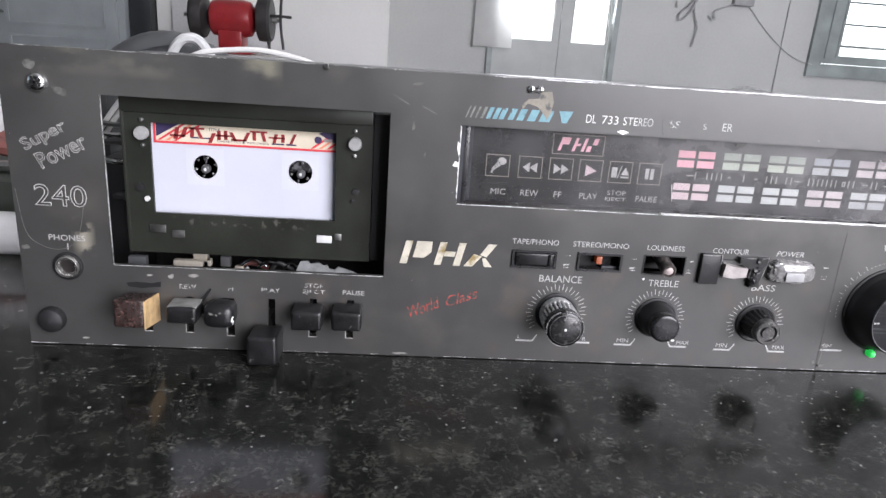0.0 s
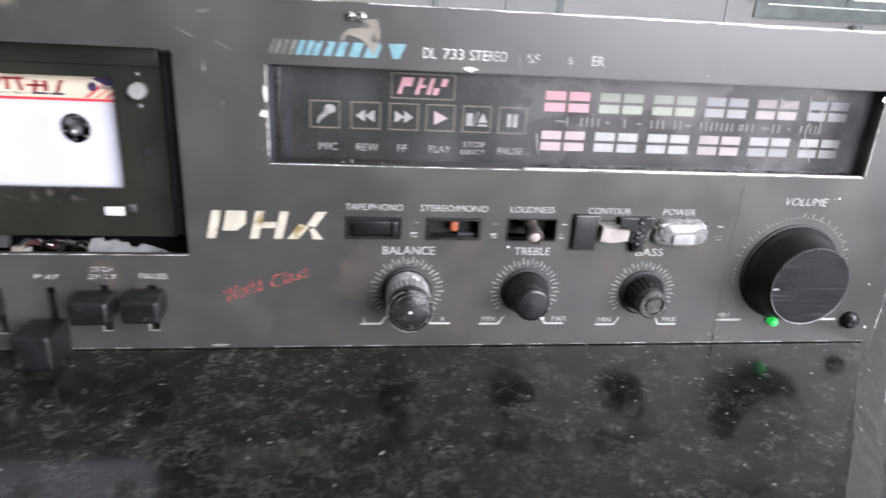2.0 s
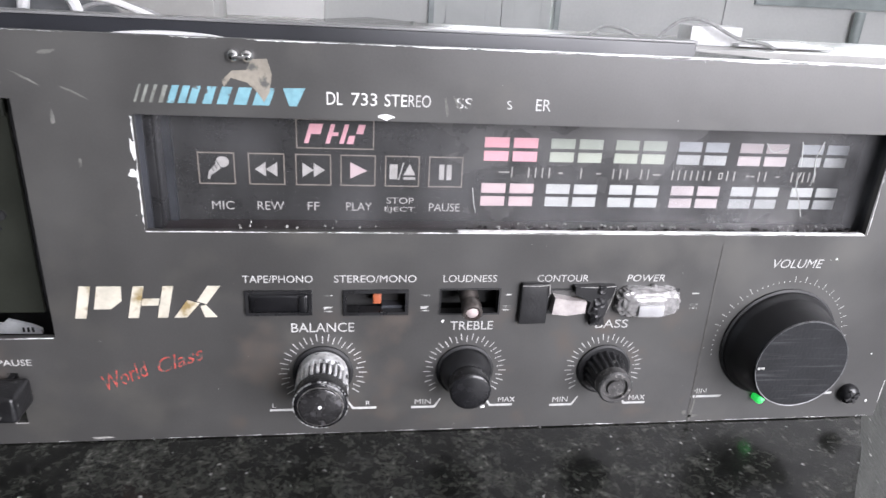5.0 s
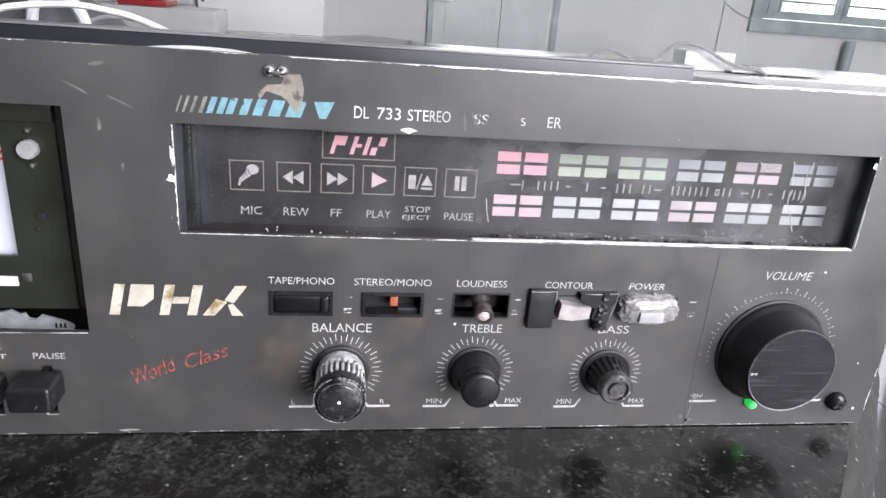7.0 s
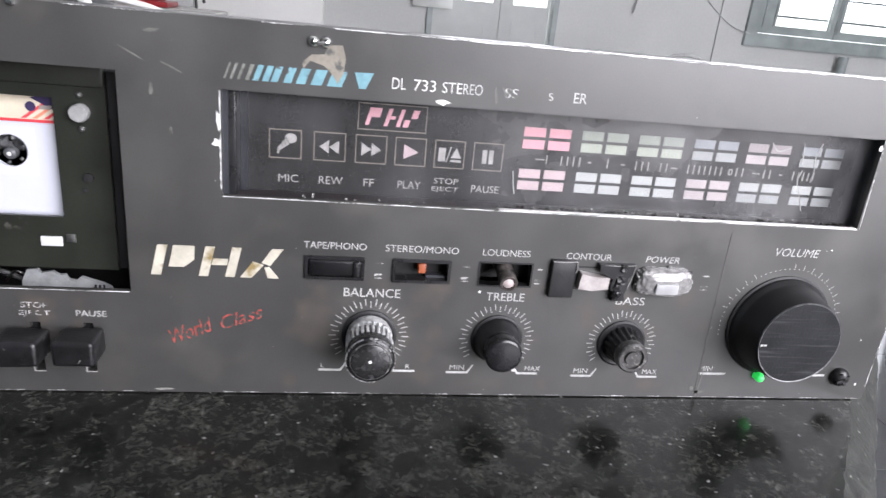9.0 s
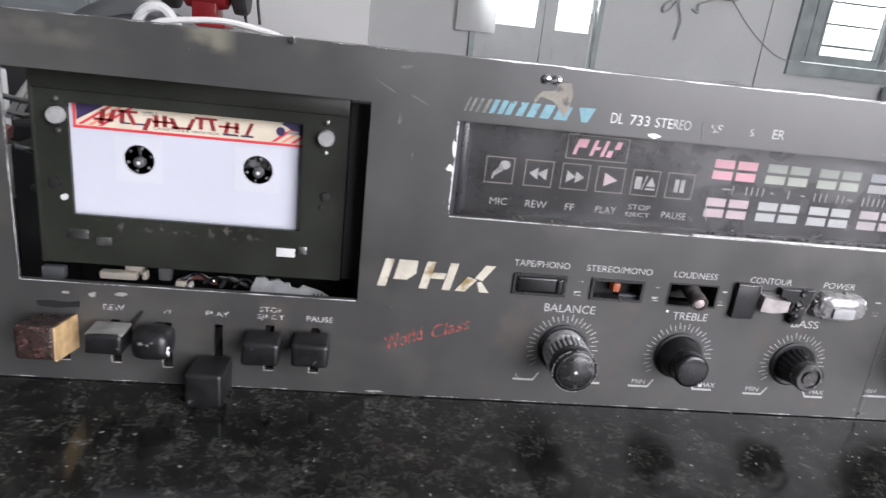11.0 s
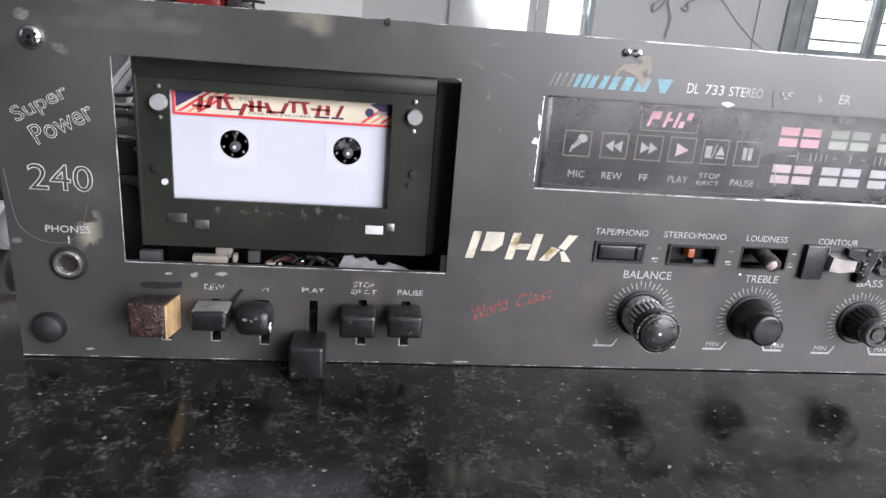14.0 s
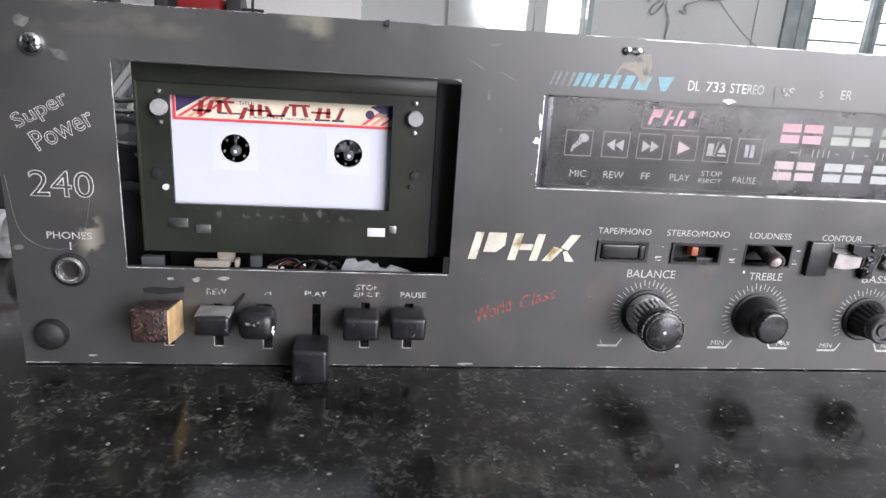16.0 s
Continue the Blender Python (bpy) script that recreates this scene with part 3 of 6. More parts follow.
# ---- cassette deck ----
deck = thing("cassette_deck", (0.06, 0.08, 0), "old dark grey stereo cassette deck with scratched front panel", "cassette deck")
OPEN_C = (-0.1308, -0.0073, 0.0414, 0.1175)
OPEN_D = (0.0245, 0.266, 0.0785, 0.114)
KEY_SLOTS = [(-0.1165, 0.009, 0.022), (-0.0975, 0.009, 0.027), (-0.0785, 0.008, 0.027), (-0.0595, 0.0105, 0.0275), (-0.0400, 0.009, 0.0285), (-0.0225, 0.009, 0.0285)]
holes = [OPEN_C, OPEN_D] + [(x - 0.0017, x + 0.0017, z0, z1) for x, z0, z1 in KEY_SLOTS]
holes += [(0.1165, 0.1365, 0.0488, 0.0578), (0.0843, 0.1053, 0.0492, 0.0575)]
bm = bmesh.new()
plate(bm, -0.171, 0.2945, 0.0005, 0.136, 0, 0.002, holes)
panel = part("front_panel", bm, PANEL, deck, "dark grey painted metal front panel, scratched and stained")
rnd = random.Random(21)


def worn_strip(x0, z0, x1, z1, w, y=-0.00012, step=0.0007, gap=0.45, scale=160):
    """A ragged line of bare metal along an edge, wide and narrow by turns."""
    bm = bmesh.new()
    d = Vector((x1 - x0, z1 - z0))
    n = max(2, int(d.length / step))
    s = Vector((-d.y, d.x)).normalized()
    off = rnd.uniform(0, 50)
    prev = None
    for i in range(n + 1):
        t = i / n
        p = Vector((x0, z0)) + d * t
        a = noise.noise((t * d.length * scale + off, 0.3, 0.7)) * 0.6 + noise.noise((t * d.length * scale * 5 + off, 2, 0)) * 0.4
        h = w * max(0.0, a + 1 - gap * 2 + 0.25)
        q = p + s * h
        here = (bm.verts.new((p.x, y, p.y)), bm.verts.new((q.x, y, q.y)), h)
        if prev and (abs(prev[2]) > 1e-5 or abs(h) > 1e-5):
            bm.faces.new((prev[0], here[0], here[1], prev[1]))
        prev = here
    return part("worn_edge", bm, BARE, panel)


worn_strip(0.2925, 0.13590, 0.06, 0.13590, 0.0006, gap=0.44)
worn_strip(0.06, 0.1359, -0.168, 0.1359, 0.0006, gap=0.62)
worn_strip(0.2925, 0.1361, 0.135, 0.1361, 0.0008, gap=0.22, scale=70)
worn_strip(0.266, 0.0780, 0.0245, 0.0780, -0.0006, gap=0.43, scale=150)
bm = bmesh.new()
box(bm, 0.121, 0.2655, -0.0001, 0.0017, 0.07835, 0.0787, 0.0001, 1)
for v in bm.verts:
    v.co.z += noise.noise((v.co.x * 60, 0, 0)) * 0.0001
part("cut_edge", bm, BARE, panel, "bright cut metal edge")
worn_strip(0.0243, 0.079, 0.0243, 0.1135, 0.0013, gap=0.5, scale=130)
worn_strip(0.266, 0.1141, 0.2668, 0.0785, 0.0005, gap=0.5)
worn_strip(-0.1302, 0.0413, -0.1302, 0.1165, 0.0005, gap=0.4)
worn_strip(-0.0078, 0.0411, -0.130, 0.0411, -0.0004, gap=0.42)
worn_strip(-0.171, 0.0008, 0.294, 0.0008, 0.0007, gap=0.62)
worn_strip(0.2943, 0.136, 0.2943, 0.001, -0.0005, gap=0.5)


def chip(points, name="paint_chip", material=None):
    bm = bmesh.new()
    poly(bm, points, -0.00014, -0.00004)
    return part(name, bm, material or BARE, panel)


def blob(x, z, rx, rz, n=9, turn=0.0):
    a0 = rnd.uniform(0, 6)
    pts = []
    for i in range(n):
        a = 2 * math.pi * i / n
        k = rnd.uniform(0.55, 1.1)
        u, w = rx * k * math.cos(a), rz * k * math.sin(a)
        c, s = math.cos(turn), math.sin(turn)
        pts.append((x + u * c - w * s, z + u * s + w * c))
    return pts


PALE = mat("pale_scrape", (0.115, 0.114, 0.105), 0.55, vary=0.4, scale=300)
DULLBARE = mat("dull_bare_metal", (0.26, 0.255, 0.24), 0.55, vary=0.4, scale=400)
for x, z, rx, rz in ((0.0235, 0.104, 0.0009, 0.0035), (0.0229, 0.0965, 0.0016, 0.0018), (0.0965, 0.1152, 0.0030, 0.0011), (0.0086, 0.0992, 0.0006, 0.0016), (0.1175, 0.0458, 0.0007, 0.0006), (0.258, 0.0690, 0.0005, 0.0004), (0.2845, 0.0295, 0.0004, 0.0005), (0.289, 0.008, 0.0005, 0.0008), (0.2650, 0.1105, 0.0007, 0.0016), (-0.146, 0.004, 0.0022, 0.0007), (0.002, 0.0018, 0.0035, 0.0006), (-0.095, 0.0375, 0.0025, 0.0010), (-0.105, 0.0368, 0.0018, 0.0012), (-0.115, 0.037, 0.0016, 0.0008)):
    chip(blob(x, z, rx, rz), material=PALE if rz == 0.0016 and x < 0.02 else BARE if z > 0.09 or rx < 0.0012 else DULLBARE)
for x, z, rx, rz, turn in ((0.004, 0.1305, 0.0036, 0.0007, 0.15), (-0.003, 0.1235, 0.0045, 0.0004, -0.5), (0.010, 0.1195, 0.0050, 0.00035, -0.45), (0.003, 0.1125, 0.0006, 0.0025, 0), (-0.1465, 0.1178, 0.0045, 0.0018, -0.35), (-0.168, 0.048, 0.0022, 0.0014, 0.2), (-0.158, 0.1285, 0.0025, 0.0024, 0.4), (0.115, 0.1185, 0.0005, 0.0035, 0.2), (0.118, 0.120, 0.0004, 0.0030, 0.5), (0.2165, 0.0032, 0.0030, 0.0008, 0.1), (0.2130, 0.0048, 0.0010, 0.0014, 0.3)):
    chip(blob(x, z, rx, rz, 11, turn), "scrape", PALE)
# tan bare patch round the spring clip, and the ghost of a torn sticker
PALEEDGE = mat("pale_worn_edge", (0.30, 0.29, 0.28), 0.5, vary=0.5, scale=500)
TAN = mat("bare_tan_undercoat", (0.22, 0.20, 0.165), 0.5, vary=0.25, scale=150)
bm = bmesh.new()
poly(bm, ((0.0585, 0.1305), (0.0628, 0.1308), (0.0640, 0.1265), (0.0632, 0.1215), (0.0615, 0.1185), (0.0607, 0.1200), (0.0590, 0.1222), (0.0570, 0.1240), (0.0525, 0.1252), (0.0505, 0.1225), (0.0500, 0.1245), (0.0530, 0.1272), (0.0570, 0.1275)), -0.00012, -0.00004)
layer(TAN, (0.075, 0.075, 0.07), 190, 0.57, 0.66, seed=5.0)
part("bare_patch", bm, TAN, panel)
bm = bmesh.new()
tube(bm, [(-0.1698, -0.0001, 0.075), (-0.1675, -0.0001, 0.056), (-0.162, -0.0001, 0.0495), (-0.154, -0.0001, 0.0475), (-0.147, -0.0001, 0.0505), (-0.1435, -0.0001, 0.058), (-0.1415, -0.0001, 0.068)], 0.00014, 4)
part("sticker_ghost", bm, PALE, panel)
bm = bmesh.new()
poly(bm, ((-0.1245, 0.0312), (-0.1185, 0.0306), (-0.110, 0.0316), (-0.1098, 0.0338), (-0.114, 0.0330), (-0.1205, 0.0334), (-0.125, 0.0329)), -0.0006, 0.0)
part("burn_mark", bm, DULL, panel, "black burnt smear")
chip(((0.2152, 0.0006), (0.2161, 0.0007), (0.2166, 0.0090), (0.2163, 0.0170), (0.2159, 0.0090)), "scrape", PALE)

# flat paler strip; the highlight along a fold is put into its colour
CREASE = mat("crease_highlight", (0.070, 0.068, 0.064), 0.45, vary=0.4, scale=200)
chip(((0.2148, 0.0005), (0.2155, 0.0005), (0.2146, 0.0420), (0.2139, 0.0745), (0.2135, 0.0745), (0.2140, 0.0420)), "crease", CREASE)

# printed words
for text, x0, x1, z0, z1, m, sh in (
    ("TAPE/PHONO", 0.0520, 0.0742, 0.0606, 0.0632, INK, 0), ("STEREO/MONO", 0.0810, 0.1080, 0.0606, 0.0632, INK, 0), ("LOUDNESS", 0.1170, 0.1352, 0.0606, 0.0632, INK, 0),
    ("CONTOUR", 0.1492, 0.1672, 0.0606, 0.0632, INK, 0), ("POWER", 0.1810, 0.1948, 0.0606, 0.0632, INK, 0.15), ("VOLUME", 0.2340, 0.2532, 0.0656, 0.0690, INK, 0.2),
    ("BALANCE", 0.0668, 0.0876, 0.0422, 0.0457, INK, 0), ("TREBLE", 0.1203, 0.1352, 0.0424, 0.0457, INK, 0), ("BASS", 0.1722, 0.1842, 0.0424, 0.0457, INK, 0),
    ("L", 0.0594, 0.0606, 0.0122, 0.0140, INK, 0), ("R", 0.0918, 0.0934, 0.0122, 0.0141, INK, 0),
    ("MIN", 0.1092, 0.1150, 0.0121, 0.0142, INK, 0), ("MAX", 0.1397, 0.1460, 0.0121, 0.0142, INK, 0), ("MIN", 0.1602, 0.1660, 0.0114, 0.0136, INK, 0),
    ("MAX", 0.1897, 0.1960, 0.0114, 0.0136, INK, 0), ("MIN", 0.2145, 0.2203, 0.0134, 0.0156, INKWORN, 0), ("PHONES", -0.1578, -0.1420, 0.0518, 0.0545, INK, 0),
    ("REW", -0.1015, -0.0940, 0.0308, 0.0332, INKWORN, 0), ("FF", -0.0795, -0.0760, 0.0309, 0.0331, INKWORN, 0), ("PLAY", -0.0640, -0.0555, 0.0309, 0.0331, INKWORN, 0),
    ("STOP", -0.0440, -0.0352, 0.0340, 0.0362, INKWORN, 0), ("EJECT", -0.0448, -0.0346, 0.0306, 0.0330, INKWORN, 0), ("PAUSE", -0.0262, -0.0160, 0.0312, 0.0335, INK, 0),
    ("DL", 0.0794, 0.0840, 0.1184, 0.1221, BRIGHTINK, 0), ("733", 0.0866, 0.0941, 0.1184, 0.1221, BRIGHTINK, 0), ("STE", 0.0963, 0.1030, 0.1184, 0.1220, BRIGHTINK, 0), ("REO", 0.1034, 0.1101, 0.1184, 0.1220, INK, 0),
    ("SS", 0.1178, 0.1226, 0.1184, 0.1216, INKWORN, 0), ("S", 0.1332, 0.1350, 0.1186, 0.1212, INKWORN, 0), ("ER", 0.1423, 0.1470, 0.1184, 0.1219, INK, 0),
):
    lettering(text, x0, x1, z0, z1, m, panel, shear=sh)
lettering("Super", -0.1655, -0.1445, 0.0950, 0.1020, BRIGHTINK, panel, turn=29, outline=0.013)
lettering("Power", -0.1600, -0.1370, 0.0890, 0.0962, BRIGHTINK, panel, turn=28, outline=0.013)
lettering("240", -0.1620, -0.1395, 0.0675, 0.0775, INK, panel, outline=0.017)
lettering("World", 0.0048, 0.0205, 0.0238, 0.0298, REDINK, panel, shear=0.4, turn=23)
lettering("Class", 0.0222, 0.0382, 0.0298, 0.0352, REDINK, panel, shear=0.4, turn=20)

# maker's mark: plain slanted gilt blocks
for shape in (((0.0, 0), (0.0033, 0), (0.0059, 0.0112), (0.0026, 0.0112)), ((0.0060, 0.0032), (0.0112, 0.0032), (0.0146, 0.0060), (0.0150, 0.0112), (0.0078, 0.0112)),
              ((0.0160, 0), (0.0192, 0), (0.0218, 0.0112), (0.0186, 0.0112)), ((0.0204, 0.0044), (0.0256, 0.0044), (0.0262, 0.0068), (0.0210, 0.0068)), ((0.0250, 0), (0.0282, 0), (0.0308, 0.0112), (0.0276, 0.0112)),
              ((0.0302, 0), (0.0341, 0), (0.0384, 0.0050), (0.0346, 0.0062)), ((0.0376, 0.0058), (0.0406, 0.0048), (0.0452, 0.0112), (0.0412, 0.0112)), ((0.0398, 0), (0.0436, 0), (0.0402, 0.0044), (0.0386, 0.0040))):
    bm = bmesh.new()
    poly(bm, [(x - 0.0002, 0.0484 + z) for x, z in shape], -0.0003, 0)
    part("gilt_block", bm, GOLD, panel, "cream gilt block of the maker's mark")
# striped emblem: slanted turquoise bars ending in a wedge
for k, (x, w) in enumerate(((0.0254, 0.0006), (0.0273, 0.0008), (0.0296, 0.0009), (0.0321, 0.0012), (0.0344, 0.0019), (0.0374, 0.0020), (0.0401, 0.0022), (0.0441, 0.0025), (0.0481, 0.0029), (0.0528, 0.0036), (0.0581, 0.0048))):
    bm = bmesh.new()
    slanted(bm, x, x + w, 0.1176, 0.1226, 0.0019)
    part("stripe", bm, GREYINK if k < 4 else BLUEINK, panel)
bm = bmesh.new()
poly(bm, ((0.0686, 0.1176), (0.0708, 0.1176), (0.0733, 0.1229), (0.0670, 0.1227)), -0.0001, -0.00005)
part("stripe", bm, BLUEINK, panel)

# dial scales
def dial(cx, cz, r0, r1, n, a0, a1, dots=False):
    bm = bmesh.new()
    for i in range(n):
        a = radians(a0 + (a1 - a0) * i / (n - 1))
        d, s = Vector((math.sin(a), math.cos(a))), Vector((math.cos(a), -math.sin(a)))
        long = r0 + (r1 - r0) * (1.0 if i % 2 == 0 else 0.72)
        if dots and (i % 2 or 14 < i < 22 or i < 5):
            long = 0
        hw = 0.00012 if dots else 0.00016
        if long:
            p = [Vector((cx, cz)) + d * r + s * w for r, w in ((r0 + 0.0004, -hw), (r0 + 0.0004, hw), (long, hw), (long, -hw))]
            bm.faces.new([bm.verts.new((q.x, -0.0001, q.y)) for q in p])
        if dots or i % 2:
            p = [Vector((cx, cz)) + d * (r0 - 0.0001) + Vector((math.cos(t), math.sin(t))) * (0.00026 if dots else 0.00030) for t in (k * math.pi / 3 for k in range(6))]
            bm.faces.new([bm.verts.new((q.x, -0.00012, q.y)) for q in p])
    part("dial_scale", bm, INK, panel)


for cx, cz, r0, r1 in ((0.077, 0.0265, 0.0118, 0.0150), (0.1265, 0.0262, 0.0118, 0.0148), (0.1778, 0.0255, 0.0115, 0.0145)):
    dial(cx, cz, r0, r1, 31, -125, 125)
    for s in (-1, 1):
        bm = bmesh.new()
        poly(bm, [(cx + s * a, b) for a, b in ((0.0100, cz - 0.0158), (0.0185, cz - 0.0158), (0.0185, cz - 0.0149), (0.0104, cz - 0.0149), (0.0083, cz - 0.0117), (0.0079, cz - 0.0120))], -0.0001, -0.00005)
        part("dial_mark", bm, INK, panel)
dial(0.2437, 0.0350, 0.0255, 0.0275, 41, -100, 84, True)
for x0, x1 in ((0.2145, 0.2262), (0.2655, 0.2725)):
    bm = bmesh.new()
    poly(bm, ((x0, 0.0116), (x1, 0.0116), (x1 + 0.0006, 0.0126), (x0, 0.0126)), -0.0001, -0.00005)
    part("dial_mark", bm, INK, panel)
for x in (0.0790, 0.1112, 0.1395, 0.2075):
    for z, h in ((0.0558, 0.0005), (0.0512, 0.0009), (0.0500, 0.0004)):
        bm = bmesh.new()
        poly(bm, ((x - 0.0014, z - h / 2), (x + 0.0014, z - h / 2), (x + 0.0014, z + h / 2), (x - 0.0014, z + h / 2)), -0.0001, -0.00005)
        part("switch_mark", bm, INKWORN, panel)
bm = bmesh.new()
poly(bm, ((-0.15015, 0.0475), (-0.14965, 0.0475), (-0.14965, 0.0505), (-0.15015, 0.0505)), -0.0001, -0.00005)
part("phones_mark", bm, INK, panel)


# knobs: ring in the panel, ribbed skirt, cap
def knob(name, cx, cz, base_r, prof, n, ribs, skirt_mat, cap_prof, cap_mat, label, ring_r=None):
    bm = bmesh.new()
    lathe(bm, [(base_r - 0.0024, -0.001), (base_r, -0.001), (base_r, 0.0007), (base_r - 0.0008, 0.0011), (base_r - 0.0024, 0.0006)], (cx, 0, cz), n=40)
    part("knob_ring", bm, DULL, deck)
    bm = bmesh.new()
    fn = (lambda k, i: 1.0 - (0.095 if i % 4 < 2 and 0 < k < len(prof) - 1 else 0)) if ribs else None
    lathe(bm, prof, (cx, 0, cz), n=n, wobble=fn)
    k = part(name, bm, skirt_mat, deck, label)
    bm = bmesh.new()
    lathe(bm, cap_prof, (cx, 0, cz), n=48)
    part("cap", bm, cap_mat, k)
    return k


SMOOTHCAP = mat("smooth_worn_black", (0.009, 0.009, 0.010), 0.26, vary=0.5, scale=160, bump=0.08)
HUBGREY = mat("worn_grey_hub", (0.060, 0.058, 0.057), 0.4, vary=0.6, scale=300, bump=0.2)
layer(HUBGREY, (0.25, 0.24, 0.23), 500, 0.56, 0.68, 0.4, seed=2.0)
bk = knob("balance_knob", 0.077, 0.0265, 0.0103, [(0.0084, -0.001), (0.0084, 0.0005), (0.0087, 0.0030), (0.0087, 0.0060), (0.0078, 0.0063)], 48, False, SILVERED,
     [(0.0070, 0.0130), (0.0082, 0.0133), (0.0086, 0.0140), (0.0088, 0.0188), (0.0085, 0.0195), (0.0078, 0.0199), (0.0060, 0.0203), (0.0, 0.0206)], GLOSSY, "ribbed knob with worn silver plating")
bm = bmesh.new()
lathe(bm, [(0.0076, 0.0060), (0.0078, 0.0070), (0.0078, 0.0134)], (0.077, 0, 0.0265), n=48)
collar = part("ribbed_collar", bm, BLACK, bk, "black collar under silvered ribs")
for i in range(26):
    a = 2 * math.pi * (i + 0.4) / 26
    bm = bmesh.new()
    box(bm, -0.00048, 0.00048, -0.0129 - 0.0004 * math.sin(i * 1.7), -0.0055, 0.0074, 0.00875, 0.0002, 1)
    bmesh.ops.transform(bm, matrix=Matrix.Translation((0.077, 0, 0.0265)) @ Matrix.Rotation(a, 4, "Y"), verts=bm.verts)
    part("rib", bm, SILVERED, collar)
tk = knob("treble_knob", 0.1265, 0.0262, 0.0102, [(0.0090, -0.001), (0.0090, 0.0018), (0.0085, 0.0040), (0.0076, 0.0078), (0.0071, 0.0084)], 48, False, SATIN,
     [(0.0069, 0.0078), (0.0071, 0.0084), (0.0071, 0.0130), (0.0069, 0.0137), (0.0064, 0.0141), (0.0056, 0.0143), (0.0, 0.0144)], SMOOTHCAP, "plain black knob")
sk = knob("bass_knob", 0.1778, 0.0255, 0.0100, [(0.0078, -0.001), (0.0078, 0.0012), (0.0072, 0.0030), (0.0064, 0.0080), (0.0058, 0.0086)], 72, True, KEYMAT,
     [(0.0056, 0.0080), (0.0061, 0.0086), (0.0062, 0.0122), (0.0055, 0.0130), (0.0044, 0.0130), (0.0042, 0.0119), (0.0030, 0.0119), (0.0028, 0.0129), (0.0, 0.0130)], HUBGREY, "broken knob showing its hollow shaft")
bm = bmesh.new()
box(bm, 0.1300, 0.1316, -0.0146, -0.0138, 0.0202, 0.0211, 0.0003)
part("chip", bm, BARE, tk, "small pale chip on the cap")
WORNRIM = mat("worn_rim", (0.09, 0.09, 0.09), 0.5, 0.3, vary=0.6, scale=500)
for ob, cx, cz, r, h in ((sk, 0.1778, 0.0255, 0.0061, 0.0125),):
    bm = bmesh.new()
    lathe(bm, [(r - 0.0001, h - 0.0001), (r + 0.00005, h), (r - 0.0001, h + 0.0003), (r - 0.0003, h + 0.0004)], (cx, 0, cz), n=48, ends=False)
    part("worn_rim", bm, WORNRIM, ob)
# balance cap: scuffed inset disc, centre dot, plating left in dashes round the edge
bm = bmesh.new()
lathe(bm, [(0.0068, 0.0198), (0.0068, 0.0206), (0.0063, 0.0209), (0.0, 0.0210)], (0.077, 0, 0.0265), n=40)
scuffed = mat("scuffed_cap_face", (0.020, 0.0195, 0.020), 0.26, vary=0.5, scale=260, bump=0.15)
layer(scuffed, (0.07, 0.068, 0.07), 330, 0.58, 0.72, 0.4, seed=4.4)
face = part("cap_face", bm, scuffed, bk, "scuffed dark grey cap face")
bm = bmesh.new()
lathe(bm, [(0.0007, 0.0208), (0.0006, 0.0212), (0.0, 0.0213)], (0.0768, 0, 0.0268), n=10)
part("centre_dot", bm, BARE, face)
bm = bmesh.new()
lathe(bm, [(0.00695, 0.0200), (0.0070, 0.0204), (0.0073, 0.0203), (0.0074, 0.0199)], (0.077, 0, 0.0265), n=48, ends=False)
part("face_ring", bm, HUBGREY, bk)
rk = random.Random(14)
dashed = mat("dulled_plating", (0.30, 0.30, 0.30), 0.35, 0.5, vary=0.5, scale=400)
for i in range(34):
    a = 2 * math.pi * (i + rk.uniform(-0.2, 0.2)) / 34
    if rk.random() < 0.14:
        continue
    bm = bmesh.new()
    w = rk.uniform(0.0003, 0.0008)
    box(bm, -w, w, -0.0195 - rk.uniform(0, 0.0002), -0.0189, 0.00845, 0.0089, 0.00015, 1)
    bmesh.ops.transform(bm, matrix=Matrix.Translation((0.077, 0, 0.0265)) @ Matrix.Rotation(a, 4, "Y"), verts=bm.verts)
    part("plated_dash", bm, dashed, bk)
vk = knob("volume_knob", 0.2437, 0.0352, 0.0222, [(0.0212, -0.001), (0.0212, 0.0016), (0.0209, 0.0024), (0.0200, 0.0034), (0.0196, 0.0045), (0.0188, 0.0085), (0.0178, 0.0138), (0.0174, 0.0148)], 64, False, SATIN,
          [(0.0165, 0.0138), (0.0172, 0.0142), (0.0172, 0.0151), (0.0168, 0.0155), (0.0, 0.0155)], BRUSHED, "large black volume knob with brushed face")
bm = bmesh.new()
lathe(bm, [(0.01685, 0.01545), (0.0172, 0.01558), (0.01735, 0.0152), (0.0172, 0.0148)], (0.2437, 0, 0.0352), n=64, ends=False)
part("bright_rim", bm, mat("tarnished_rim", (0.17, 0.17, 0.175), 0.5, 0.6, vary=0.5, scale=300), vk, "thin bright metal rim")
bm = bmesh.new()
box(bm, 0.2272, 0.2297, -0.0158, -0.0155, 0.0337, 0.0345)
part("pointer", bm, INKWORN, vk)

# lamp, screws, bolt, jack, foot, spring clip
bm = bmesh.new()
lathe(bm, [(0.0021, -0.001), (0.0021, 0.0022), (0.0017, 0.0032), (0.0009, 0.0038), (0.0, 0.0040)], (0.2412, 0, 0.0118), n=7)
part("power_lamp", bm, LEDGREEN, deck, "lit green lens")


